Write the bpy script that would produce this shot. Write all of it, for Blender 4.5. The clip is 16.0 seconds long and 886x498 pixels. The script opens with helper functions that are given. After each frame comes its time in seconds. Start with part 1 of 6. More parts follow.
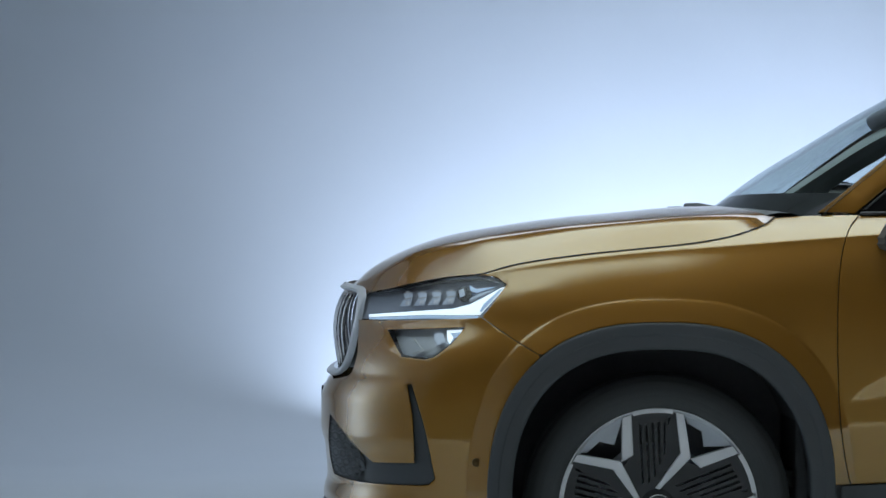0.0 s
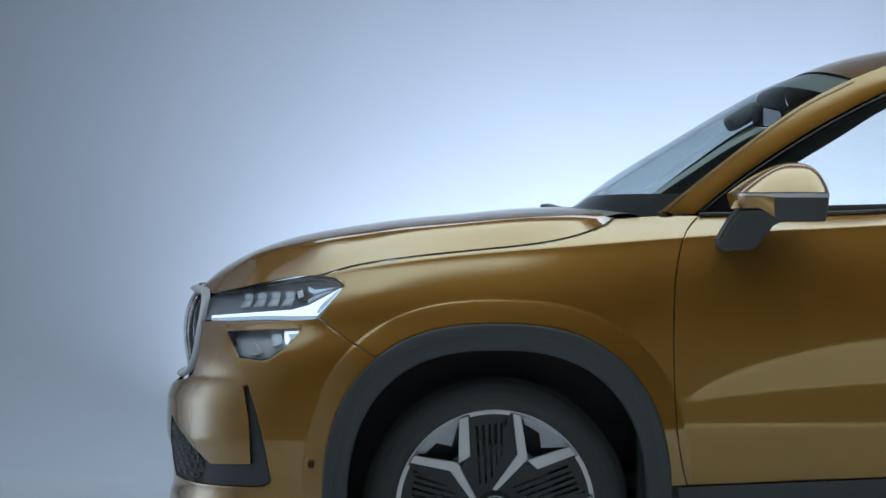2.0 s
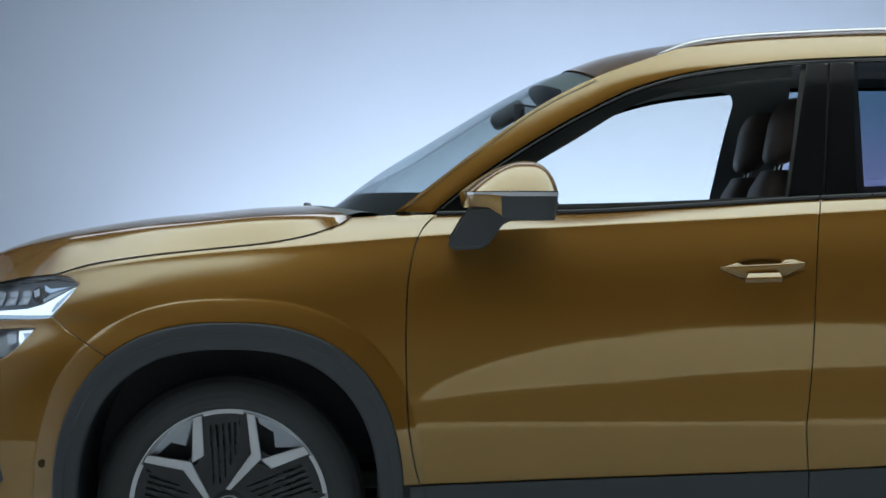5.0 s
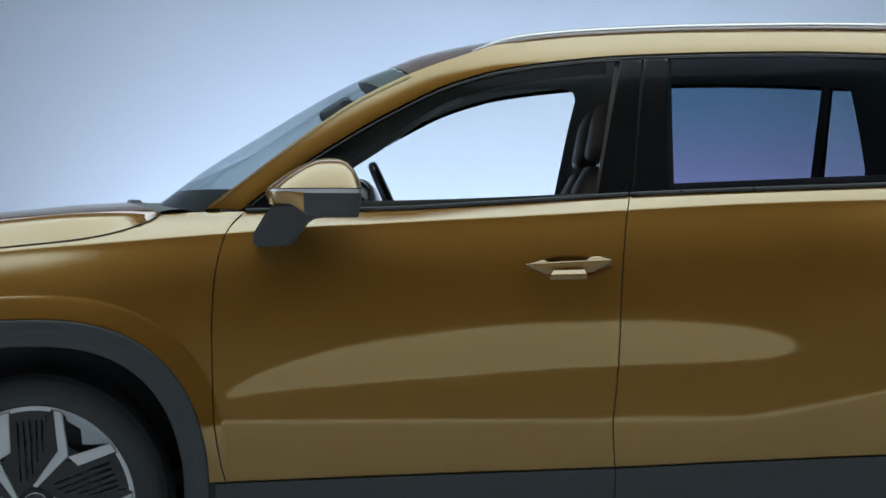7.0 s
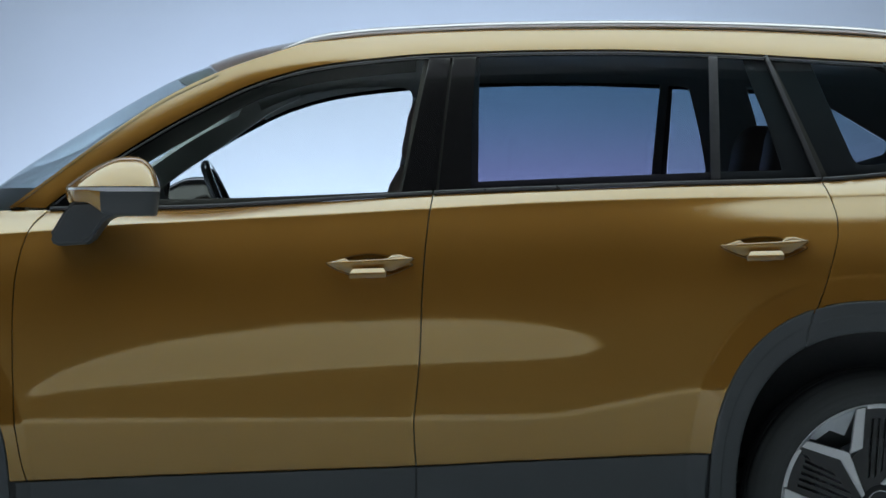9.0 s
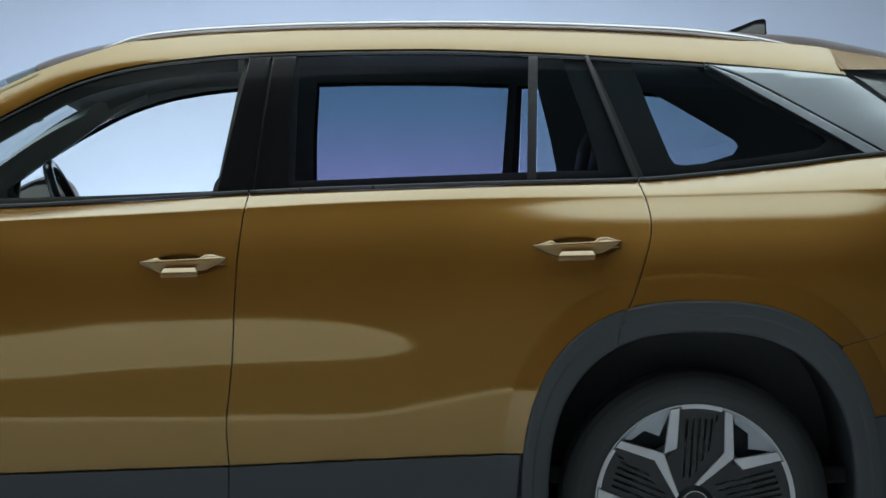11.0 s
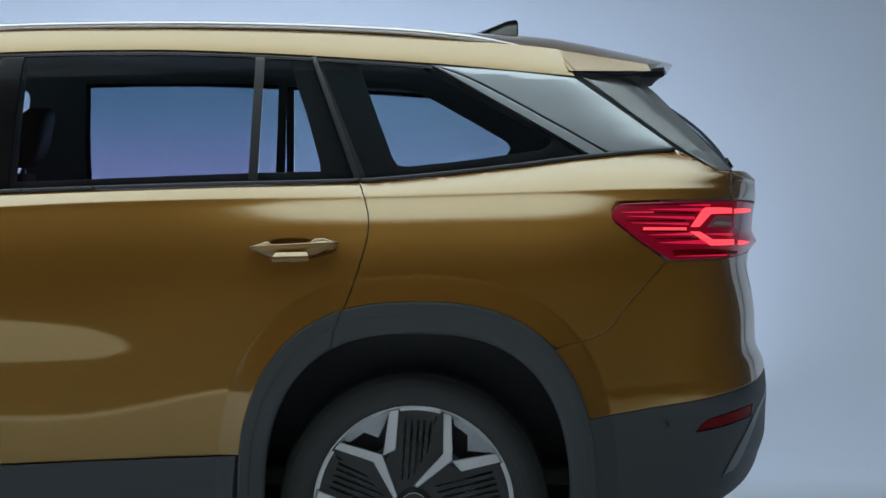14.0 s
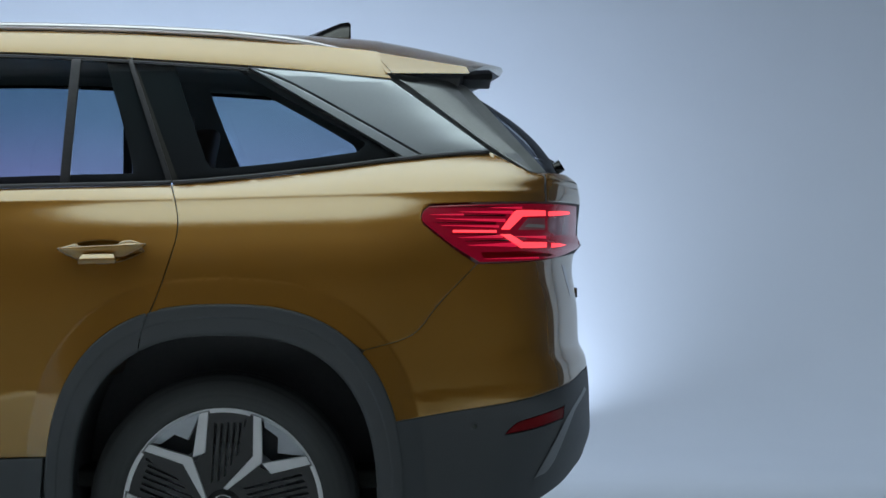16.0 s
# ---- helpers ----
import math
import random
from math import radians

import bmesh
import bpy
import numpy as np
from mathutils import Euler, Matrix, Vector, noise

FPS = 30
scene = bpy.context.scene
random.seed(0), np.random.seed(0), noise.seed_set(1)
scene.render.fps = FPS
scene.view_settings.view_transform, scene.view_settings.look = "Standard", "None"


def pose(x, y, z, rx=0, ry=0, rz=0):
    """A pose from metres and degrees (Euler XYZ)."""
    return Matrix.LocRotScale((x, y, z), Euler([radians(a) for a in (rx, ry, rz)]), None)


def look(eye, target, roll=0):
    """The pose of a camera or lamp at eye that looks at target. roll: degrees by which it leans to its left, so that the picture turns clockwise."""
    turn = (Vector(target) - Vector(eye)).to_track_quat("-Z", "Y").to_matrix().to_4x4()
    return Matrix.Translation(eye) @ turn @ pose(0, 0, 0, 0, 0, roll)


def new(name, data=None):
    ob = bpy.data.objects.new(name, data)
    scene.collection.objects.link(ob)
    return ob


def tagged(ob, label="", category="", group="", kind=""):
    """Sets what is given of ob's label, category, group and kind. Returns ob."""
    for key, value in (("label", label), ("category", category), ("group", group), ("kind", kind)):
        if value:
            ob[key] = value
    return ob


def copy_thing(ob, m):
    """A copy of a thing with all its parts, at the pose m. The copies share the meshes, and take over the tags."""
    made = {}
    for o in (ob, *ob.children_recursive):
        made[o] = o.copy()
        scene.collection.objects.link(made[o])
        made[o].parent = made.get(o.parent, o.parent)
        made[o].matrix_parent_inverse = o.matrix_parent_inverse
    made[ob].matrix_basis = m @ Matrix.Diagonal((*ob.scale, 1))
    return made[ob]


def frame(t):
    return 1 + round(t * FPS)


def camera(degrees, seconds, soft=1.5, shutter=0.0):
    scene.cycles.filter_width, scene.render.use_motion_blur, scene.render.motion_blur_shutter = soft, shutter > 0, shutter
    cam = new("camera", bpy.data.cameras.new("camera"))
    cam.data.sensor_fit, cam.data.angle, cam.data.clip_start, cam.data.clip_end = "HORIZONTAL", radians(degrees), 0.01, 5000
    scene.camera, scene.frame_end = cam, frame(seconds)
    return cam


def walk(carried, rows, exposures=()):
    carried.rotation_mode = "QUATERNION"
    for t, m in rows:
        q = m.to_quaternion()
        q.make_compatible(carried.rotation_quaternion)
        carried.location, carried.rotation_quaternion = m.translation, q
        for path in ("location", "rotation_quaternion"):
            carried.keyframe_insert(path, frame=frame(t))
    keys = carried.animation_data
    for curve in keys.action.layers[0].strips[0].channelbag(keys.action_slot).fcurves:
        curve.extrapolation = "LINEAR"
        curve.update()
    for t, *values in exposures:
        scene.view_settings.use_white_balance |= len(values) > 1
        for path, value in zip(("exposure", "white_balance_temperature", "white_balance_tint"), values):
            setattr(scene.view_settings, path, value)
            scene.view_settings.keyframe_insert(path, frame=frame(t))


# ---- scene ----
# camera: a slider along the car's flank (seconds, x, y, z, pitch, roll)
cam = camera(19.42, 16.0)
PATH = [
    (0, -0.576, -7.882, 1.051, 0.04, -0.02),
    (0.5, -0.484, -7.879, 1.051, 0.06, -0.03),
    (1, -0.369, -7.876, 1.051, 0.06, -0.02),
    (1.5, -0.252, -7.873, 1.051, 0.07, -0.01),
    (2, -0.137, -7.871, 1.050, 0.07, 0.01),
    (2.5, -0.036, -7.868, 1.050, 0.07, 0.03),
    (3, 0.083, -7.866, 1.050, 0.08, 0.04),
    (3.5, 0.193, -7.863, 1.050, 0.08, 0.03),
    (4, 0.309, -7.861, 1.049, 0.07, 0.03),
    (6.5, 0.982, -7.849, 1.048, 0.03, 0.05),
    (7, 1.094, -7.847, 1.048, -0.01, 0.05),
    (7.5, 1.206, -7.845, 1.048, -0.04, 0.06),
    (8, 1.344, -7.843, 1.047, -0.06, 0.07),
    (8.5, 1.479, -7.841, 1.047, -0.04, 0.07),
    (9, 1.624, -7.839, 1.047, -0.04, 0.06),
    (11.5, 2.253, -7.829, 1.046, -0.04, -0.02),
    (12, 2.391, -7.828, 1.046, -0.02, -0.02),
    (12.5, 2.501, -7.826, 1.045, -0.01, -0.02),
    (13, 2.614, -7.824, 1.045, -0.01, -0.02),
    (13.5, 2.729, -7.823, 1.045, -0.01, -0.04),
    (14, 2.871, -7.821, 1.045, -0.00, -0.08),
    (14.5, 3.013, -7.820, 1.044, 0.02, -0.12),
    (15, 3.147, -7.818, 1.044, 0.04, -0.14),
    (15.5, 3.257, -7.817, 1.044, 0.05, -0.15),
    (16, 3.377, -7.815, 1.044, 0.07, -0.17),
]
walk(cam, [(t, pose(x, y, z, 90 + p, r, 0)) for t, x, y, z, p, r in PATH])

# ---- world and studio lights ----
world = bpy.data.worlds.new("studio_dark")
scene.world = world
world.use_nodes = True
world.node_tree.nodes["Background"].inputs[0].default_value = (0.55, 0.65, 0.8, 1)
world.node_tree.nodes["Background"].inputs[1].default_value = 0.02


def area_lamp(name, m, sx, sy, watts, color, spread=180):
    d = bpy.data.lights.new(name, "AREA")
    d.shape, d.size, d.size_y, d.energy, d.color = "RECTANGLE", sx, sy, watts, color
    d.spread = radians(spread)
    ob = new(name, d)
    ob.matrix_world = m
    return ob


# background light that stands on the floor behind the car and washes the cove
area_lamp("cove_wash", look((1.45, 5.5, 0.50), (1.45, 9.0, 0.50)), 4.8, 0.45, 136, (0.655, 0.77, 1.0), 120)
# floor fills added outside the picture: west for the reflected wall, east for backdrop
area_lamp("side_fill_west", look((-4.2, 0.0, 0.3), (-7.0, 0.0, 1.4)), 0.3, 4.0, 215, (0.78, 0.87, 1.0), 150)
area_lamp("side_fill_east", look((7.6, 3.6, 0.3), (8.6, 9.0, 1.6)), 0.3, 2.8, 26, (0.78, 0.87, 1.0), 150)
# broad weak fill added over the cove, out of view
area_lamp("cove_top", look((3.3, 4.2, 6.6), (3.3, 4.6, 0)), 13.0, 2.0, 146, (0.69, 0.81, 1.0), 110)
# overhead fill added behind the camera, straight down on the floor the paint reflects
area_lamp("floor_fill", look((1.4, -6.9, 6.8), (1.4, -6.8, 0)), 9.0, 2.0, 255, (1.0, 0.98, 0.95), 74)


# ---- materials ----
def material(name):
    m = bpy.data.materials.new(name)
    m.use_nodes = True
    nt = m.node_tree
    return m, nt, nt.nodes["Principled BSDF"]


def grain(nt, scale, detail=3.0, coord="Object"):
    tc = nt.nodes.new("ShaderNodeTexCoord")
    n = nt.nodes.new("ShaderNodeTexNoise")
    n.inputs["Scale"].default_value = scale
    n.inputs["Detail"].default_value = detail
    nt.links.new(tc.outputs[coord], n.inputs["Vector"])
    return n.outputs["Fac"]


def ramp(nt, fac, a, b, lo=0.0, hi=1.0):
    r = nt.nodes.new("ShaderNodeMapRange")
    r.inputs["From Min"].default_value, r.inputs["From Max"].default_value = lo, hi
    r.inputs["To Min"].default_value, r.inputs["To Max"].default_value = a, b
    nt.links.new(fac, r.inputs["Value"])
    return r.outputs["Result"]


def tint(nt, fac, a, b):
    mx = nt.nodes.new("ShaderNodeMix")
    mx.data_type = "RGBA"
    mx.inputs["A"].default_value, mx.inputs["B"].default_value = (*a, 1), (*b, 1)
    nt.links.new(fac, mx.inputs["Factor"])
    return mx.outputs["Result"]


def bump(nt, bs, fac, strength, dist):
    b = nt.nodes.new("ShaderNodeBump")
    b.inputs["Strength"].default_value, b.inputs["Distance"].default_value = strength, dist
    nt.links.new(fac, b.inputs["Height"])
    nt.links.new(b.outputs["Normal"], bs.inputs["Normal"])


def simple(name, a, b, rough, metal=0.0, scale=60.0, bump_d=0.0, coat=0.0, rough_var=0.03):
    m, nt, bs = material(name)
    f = grain(nt, scale)
    nt.links.new(tint(nt, f, a, b), bs.inputs["Base Color"])
    nt.links.new(ramp(nt, grain(nt, scale * 0.13), rough - 2 * rough_var, rough + 2 * rough_var), bs.inputs["Roughness"])
    bs.inputs["Metallic"].default_value = metal
    bs.inputs["Coat Weight"].default_value = coat
    bs.inputs["Coat Roughness"].default_value = 0.04
    if bump_d:
        bump(nt, bs, f, 0.6, bump_d)
    return m


def make_paint():
    """Gold metallic paint: a brown-gold flake base under a deep clear coat whose gloss rises towards a grazing view."""
    m, nt, base = material("gold_paint")
    f = grain(nt, 2600, 1.0)
    nt.links.new(tint(nt, f, (0.385, 0.179, 0.030), (0.430, 0.203, 0.036)), base.inputs["Base Color"])
    nt.links.new(ramp(nt, grain(nt, 5.0), 0.62, 0.65), base.inputs["Roughness"])
    base.inputs["Metallic"].default_value = 0.78
    base.inputs["Specular IOR Level"].default_value = 0.0
    # sharp golden gloss of the flakes, and the clear coat's pale gloss that rises towards a grazing view
    flake, coat = nt.nodes.new("ShaderNodeBsdfGlossy"), nt.nodes.new("ShaderNodeBsdfGlossy")
    flake.inputs["Roughness"].default_value = 0.20
    flake.inputs["Color"].default_value = (1.0, 0.87, 0.36, 1)
    coat.inputs["Roughness"].default_value = 0.02
    coat.inputs["Color"].default_value = (1, 0.99, 0.95, 1)
    lw, pw, ad = nt.nodes.new("ShaderNodeLayerWeight"), nt.nodes.new("ShaderNodeMath"), nt.nodes.new("ShaderNodeMath")
    lw.inputs["Blend"].default_value = 0.5
    pw.operation, ad.operation = "POWER", "MULTIPLY_ADD"
    pw.inputs[1].default_value = 1.3
    ad.inputs[1].default_value, ad.inputs[2].default_value = 0.74, 0.026
    nt.links.new(lw.outputs["Facing"], pw.inputs[0])
    nt.links.new(pw.outputs[0], ad.inputs[0])
    inner, mix = nt.nodes.new("ShaderNodeMixShader"), nt.nodes.new("ShaderNodeMixShader")
    inner.inputs[0].default_value = 0.10
    nt.links.new(base.outputs[0], inner.inputs[1])
    nt.links.new(flake.outputs[0], inner.inputs[2])
    nt.links.new(ad.outputs[0], mix.inputs[0])
    nt.links.new(inner.outputs[0], mix.inputs[1])
    nt.links.new(coat.outputs[0], mix.inputs[2])
    nt.links.new(mix.outputs[0], nt.nodes["Material Output"].inputs["Surface"])
    return m


def make_glass(name, color, gloss=0.94):
    """A thin pane: clear or tinted, with gloss that rises towards a grazing view."""
    m = bpy.data.materials.new(name)
    m.use_nodes = True
    nt = m.node_tree
    nt.nodes.remove(nt.nodes["Principled BSDF"])
    out = nt.nodes["Material Output"]
    tr, gl = nt.nodes.new("ShaderNodeBsdfTransparent"), nt.nodes.new("ShaderNodeBsdfGlossy")
    mix, lw = nt.nodes.new("ShaderNodeMixShader"), nt.nodes.new("ShaderNodeLayerWeight")
    lw.inputs["Blend"].default_value = 0.5
    pw, ad = nt.nodes.new("ShaderNodeMath"), nt.nodes.new("ShaderNodeMath")
    pw.operation, ad.operation = "POWER", "MULTIPLY_ADD"
    pw.inputs[1].default_value = 5.0
    ad.inputs[1].default_value, ad.inputs[2].default_value = gloss, 0.05
    tr.inputs[0].default_value = (*color, 1)
    gl.inputs["Roughness"].default_value = 0.01
    nt.links.new(lw.outputs["Facing"], pw.inputs[0])
    nt.links.new(pw.outputs[0], ad.inputs[0])
    nt.links.new(ad.outputs[0], mix.inputs[0])
    nt.links.new(tr.outputs[0], mix.inputs[1])
    nt.links.new(gl.outputs[0], mix.inputs[2])
    nt.links.new(mix.outputs[0], out.inputs["Surface"])
    return m


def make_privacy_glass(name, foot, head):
    """Tinted glass; the foot-to-head colour shift of the light seen in it is painted in."""
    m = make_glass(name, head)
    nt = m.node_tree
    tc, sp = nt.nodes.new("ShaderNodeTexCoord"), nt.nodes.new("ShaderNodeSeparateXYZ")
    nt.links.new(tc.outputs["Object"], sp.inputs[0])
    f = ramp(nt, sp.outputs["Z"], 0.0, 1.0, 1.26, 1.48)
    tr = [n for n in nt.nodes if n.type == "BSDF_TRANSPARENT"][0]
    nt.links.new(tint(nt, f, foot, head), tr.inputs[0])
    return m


def make_glow(name, color, strength):
    m, nt, bs = material(name)
    bs.inputs["Base Color"].default_value = (*color, 1)
    bs.inputs["Roughness"].default_value = 0.3
    bs.inputs["Emission Color"].default_value = (*color, 1)
    bs.inputs["Emission Strength"].default_value = strength
    return m


PAINT = make_paint()
CLADDING = simple("dark_grey_plastic", (0.075, 0.083, 0.091), (0.091, 0.100, 0.109), 0.52, 0, 900, 0.0001)
FRIT = simple("black_printed_glass", (0.034, 0.033, 0.030), (0.042, 0.040, 0.037), 0.5, 0, 80)
BLACK_GLOSS = simple("gloss_black_trim", (0.006, 0.006, 0.007), (0.01, 0.01, 0.011), 0.12, 0, 40, 0, 0.6, 0.03)
BLACK = simple("black_liner", (0.21, 0.225, 0.24), (0.25, 0.265, 0.28), 0.8, 0, 80)
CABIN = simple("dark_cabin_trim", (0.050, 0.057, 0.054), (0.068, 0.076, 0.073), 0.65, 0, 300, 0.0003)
# raised albedo stands in for the light that falls on the pillar trim
CABIN_LIGHT = simple("lightened_pillar_trim", (0.68, 0.73, 0.71), (0.74, 0.79, 0.77), 0.8, 0, 500, 0.0003)
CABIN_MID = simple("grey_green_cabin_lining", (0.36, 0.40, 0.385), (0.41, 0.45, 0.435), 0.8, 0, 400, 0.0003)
SEAT = simple("brown_seat_leather", (0.12, 0.082, 0.068), (0.16, 0.11, 0.09), 0.5, 0, 250, 0.0006)
SILVER = simple("satin_silver", (0.74, 0.76, 0.80), (0.80, 0.82, 0.86), 0.25, 0.15, 120)
GREY_TRIM = simple("satin_grey_window_trim", (0.09, 0.09, 0.1), (0.13, 0.13, 0.14), 0.3, 0.7, 120)
DPILLAR = simple("silver_pillar_cover", (0.58, 0.64, 0.70), (0.62, 0.68, 0.74), 0.30, 0.45, 120, 0, 0.6, 0.01)
RUBBER = simple("tyre_rubber", (0.072, 0.077, 0.080), (0.088, 0.093, 0.096), 0.75, 0, 220, 0.0004)
ALLOY = simple("diamond_cut_alloy", (0.90, 0.93, 0.97), (0.94, 0.96, 0.99), 0.42, 0.6, 160)
RAIL_METAL = simple("bright_anodised_rail", (0.92, 0.89, 0.93), (0.96, 0.93, 0.97), 0.36, 0.9, 140)
ALLOY_DIM = simple("painted_silver_alloy", (0.70, 0.75, 0.82), (0.78, 0.83, 0.89), 0.35, 0.0, 160)
AERO = simple("anthracite_wheel_insert", (0.055, 0.058, 0.062), (0.07, 0.074, 0.079), 0.42, 0.1, 500, 0.0002)
CHROME = simple("chrome", (0.75, 0.76, 0.78), (0.85, 0.86, 0.88), 0.1, 1.0, 60, 0, 0, 0.03)
RED = simple("red_lamp_plastic", (0.22, 0.003, 0.02), (0.30, 0.005, 0.03), 0.2, 0, 90, 0, 0.5, 0.02)
RED.node_tree.nodes["Principled BSDF"].inputs["Emission Color"].default_value = (0.8, 0.01, 0.05, 1)
RED.node_tree.nodes["Principled BSDF"].inputs["Emission Strength"].default_value = 0.10
RED_DARK = simple("dark_red_reflector", (0.20, 0.001, 0.004), (0.27, 0.002, 0.006), 0.35, 0, 400, 0.0003, 0.0)
RED_DARK.node_tree.nodes["Principled BSDF"].inputs["Specular IOR Level"].default_value = 0.15
RED_GLOW = make_glow("lit_red_lamp", (1.0, 0.055, 0.075), 1.5)
RED_SOFT = make_glow("faintly_lit_red_lamp", (0.75, 0.012, 0.06), 0.6)
WHITE_GLOW = make_glow("lit_white_lamp", (0.78, 0.91, 1.0), 1.0)
BLUE_GLOW = make_glow("dim_lit_lamp_guide", (0.42, 0.58, 0.78), 0.45)
PINK_CLEAR = simple("clear_pink_lamp_plastic", (0.46, 0.15, 0.19), (0.54, 0.20, 0.24), 0.15, 0.2, 90, 0, 0.5, 0.02)
BLADE = simple("satin_grey_blade", (0.20, 0.21, 0.22), (0.25, 0.26, 0.27), 0.35, 0.4, 120)
AMBER_CLEAR = simple("clear_indicator", (0.6, 0.6, 0.6), (0.7, 0.7, 0.7), 0.2, 0.4, 60)
GLASS = make_glass("clear_glass", (0.95, 0.965, 0.95))
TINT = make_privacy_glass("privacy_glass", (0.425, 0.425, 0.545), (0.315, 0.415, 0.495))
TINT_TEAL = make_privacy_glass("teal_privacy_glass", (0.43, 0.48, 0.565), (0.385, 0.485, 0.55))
DARK_GLASS = make_glass("dark_privacy_glass", (0.10, 0.11, 0.12), 0.14)
FLAP = simple("grey_gloss_trim", (0.24, 0.255, 0.27), (0.28, 0.295, 0.31), 0.3, 0.4, 120, 0, 0.5, 0.01)
SCREEN = make_glass("windscreen_glass", (0.66, 0.72, 0.72), 0.55)
LENS = make_glass("lamp_lens", (0.93, 0.95, 0.97))
MIRROR = simple("mirror_glass", (0.8, 0.82, 0.84), (0.84, 0.86, 0.88), 0.03, 1.0, 10, 0, 0, 0.01)


def make_cove():
    m, nt, bs = material("cove_paint")
    f = grain(nt, 1.2, 5.0)
    nt.links.new(tint(nt, f, (0.60, 0.655, 0.70), (0.66, 0.71, 0.755)), bs.inputs["Base Color"])
    nt.links.new(ramp(nt, grain(nt, 3.0), 0.5, 0.62), bs.inputs["Roughness"])
    bump(nt, bs, grain(nt, 90.0), 0.2, 0.001)
    return m


COVE = make_cove()
STUDIO = simple("dark_studio_wall", (0.085, 0.08, 0.078), (0.105, 0.10, 0.097), 0.85, 0, 3, 0.001)


def make_diffuser():
    """Softbox cloth: brightest in the middle, fading towards its rim."""
    m, nt, bs = material("softbox_cloth")
    tc, sp = nt.nodes.new("ShaderNodeTexCoord"), nt.nodes.new("ShaderNodeSeparateXYZ")
    nt.links.new(tc.outputs["Object"], sp.inputs[0])

    def fade(out, full, zero):
        ab, r = nt.nodes.new("ShaderNodeMath"), nt.nodes.new("ShaderNodeMapRange")
        ab.operation, r.interpolation_type = "ABSOLUTE", "SMOOTHSTEP"
        nt.links.new(sp.outputs[out], ab.inputs[0])
        r.inputs["From Min"].default_value, r.inputs["From Max"].default_value = full, zero
        r.inputs["To Min"].default_value, r.inputs["To Max"].default_value = 1.0, 0.0
        nt.links.new(ab.outputs[0], r.inputs["Value"])
        return r.outputs["Result"]
    mul, k = nt.nodes.new("ShaderNodeMath"), nt.nodes.new("ShaderNodeMath")
    mul.operation = k.operation = "MULTIPLY"
    nt.links.new(fade("X", 2.4, 5.6), mul.inputs[0])
    nt.links.new(fade("Y", 0.95, 1.40), mul.inputs[1])
    nt.links.new(mul.outputs[0], k.inputs[0])
    k.inputs[1].default_value = 1.40
    bs.inputs["Base Color"].default_value = (0.7, 0.7, 0.7, 1)
    bs.inputs["Emission Color"].default_value = (0.85, 1.0, 0.98, 1)
    nt.links.new(k.outputs[0], bs.inputs["Emission Strength"])
    return m


DIFFUSER = make_diffuser()

# ---- mesh helpers ----
from mathutils.geometry import delaunay_2d_cdt


def curve_of(pts):
    """A smooth function through (x, y) points, without overshoot."""
    px, py = (np.array(c, float) for c in zip(*pts))
    h = np.diff(px)
    d = np.diff(py) / h
    m = np.zeros(len(px))
    m[0], m[-1] = d[0], d[-1]
    for i in range(1, len(px) - 1):
        if d[i - 1] * d[i] > 0:
            m[i] = 2 / (1 / d[i - 1] + 1 / d[i])

    def f(x):
        x = np.clip(np.asarray(x, float), px[0], px[-1])
        i = np.clip(np.searchsorted(px, x) - 1, 0, len(h) - 1)
        t = (x - px[i]) / h[i]
        return ((2 * t ** 3 - 3 * t ** 2 + 1) * py[i] + (t ** 3 - 2 * t ** 2 + t) * h[i] * m[i]
                + (3 * t ** 2 - 2 * t ** 3) * py[i + 1] + (t ** 3 - t ** 2) * h[i] * m[i + 1])
    return f


def smooth(a, b, x):
    t = np.clip((np.asarray(x, float) - a) / (b - a), 0, 1)
    return t * t * (3 - 2 * t)


def spline(pts, step=0.015):
    """A smooth open line through the points (Catmull-Rom)."""
    p = [np.array(q, float) for q in pts]
    if len(p) == 2:
        n = max(1, int(np.linalg.norm(p[1] - p[0]) / step))
        return [tuple(p[0] + (p[1] - p[0]) * k / n) for k in range(n + 1)]
    p = [2 * p[0] - p[1]] + p + [2 * p[-1] - p[-2]]
    out = []
    for a, b, c, d in zip(p, p[1:], p[2:], p[3:]):
        n = max(1, int(np.linalg.norm(c - b) / step))
        for k in range(n):
            t = k / n
            out.append(tuple(0.5 * (2 * b + (c - a) * t + (2 * a - 5 * b + 4 * c - d) * t * t + (3 * b - a - 3 * c + d) * t ** 3)))
    out.append(tuple(p[-2]))
    return out


def loop(*segs, step=0.015):
    """A closed outline from smooth segments that meet in corners."""
    out = []
    for s in segs:
        for q in (spline(s, step) if len(s) > 1 else s):
            if not out or math.hypot(q[0] - out[-1][0], q[1] - out[-1][1]) > 0.0012:
                out.append(tuple(q))
    while math.hypot(out[0][0] - out[-1][0], out[0][1] - out[-1][1]) < 0.0012:
        out.pop()
    # close with evenly spaced points
    a, b = np.array(out[-1]), np.array(out[0])
    n = int(np.linalg.norm(b - a) / step)
    out += [tuple(a + (b - a) * k / n) for k in range(1, n)]
    return out


def area2(p):
    return sum(a[0] * b[1] - b[0] * a[1] for a, b in zip(p, p[1:] + p[:1])) / 2


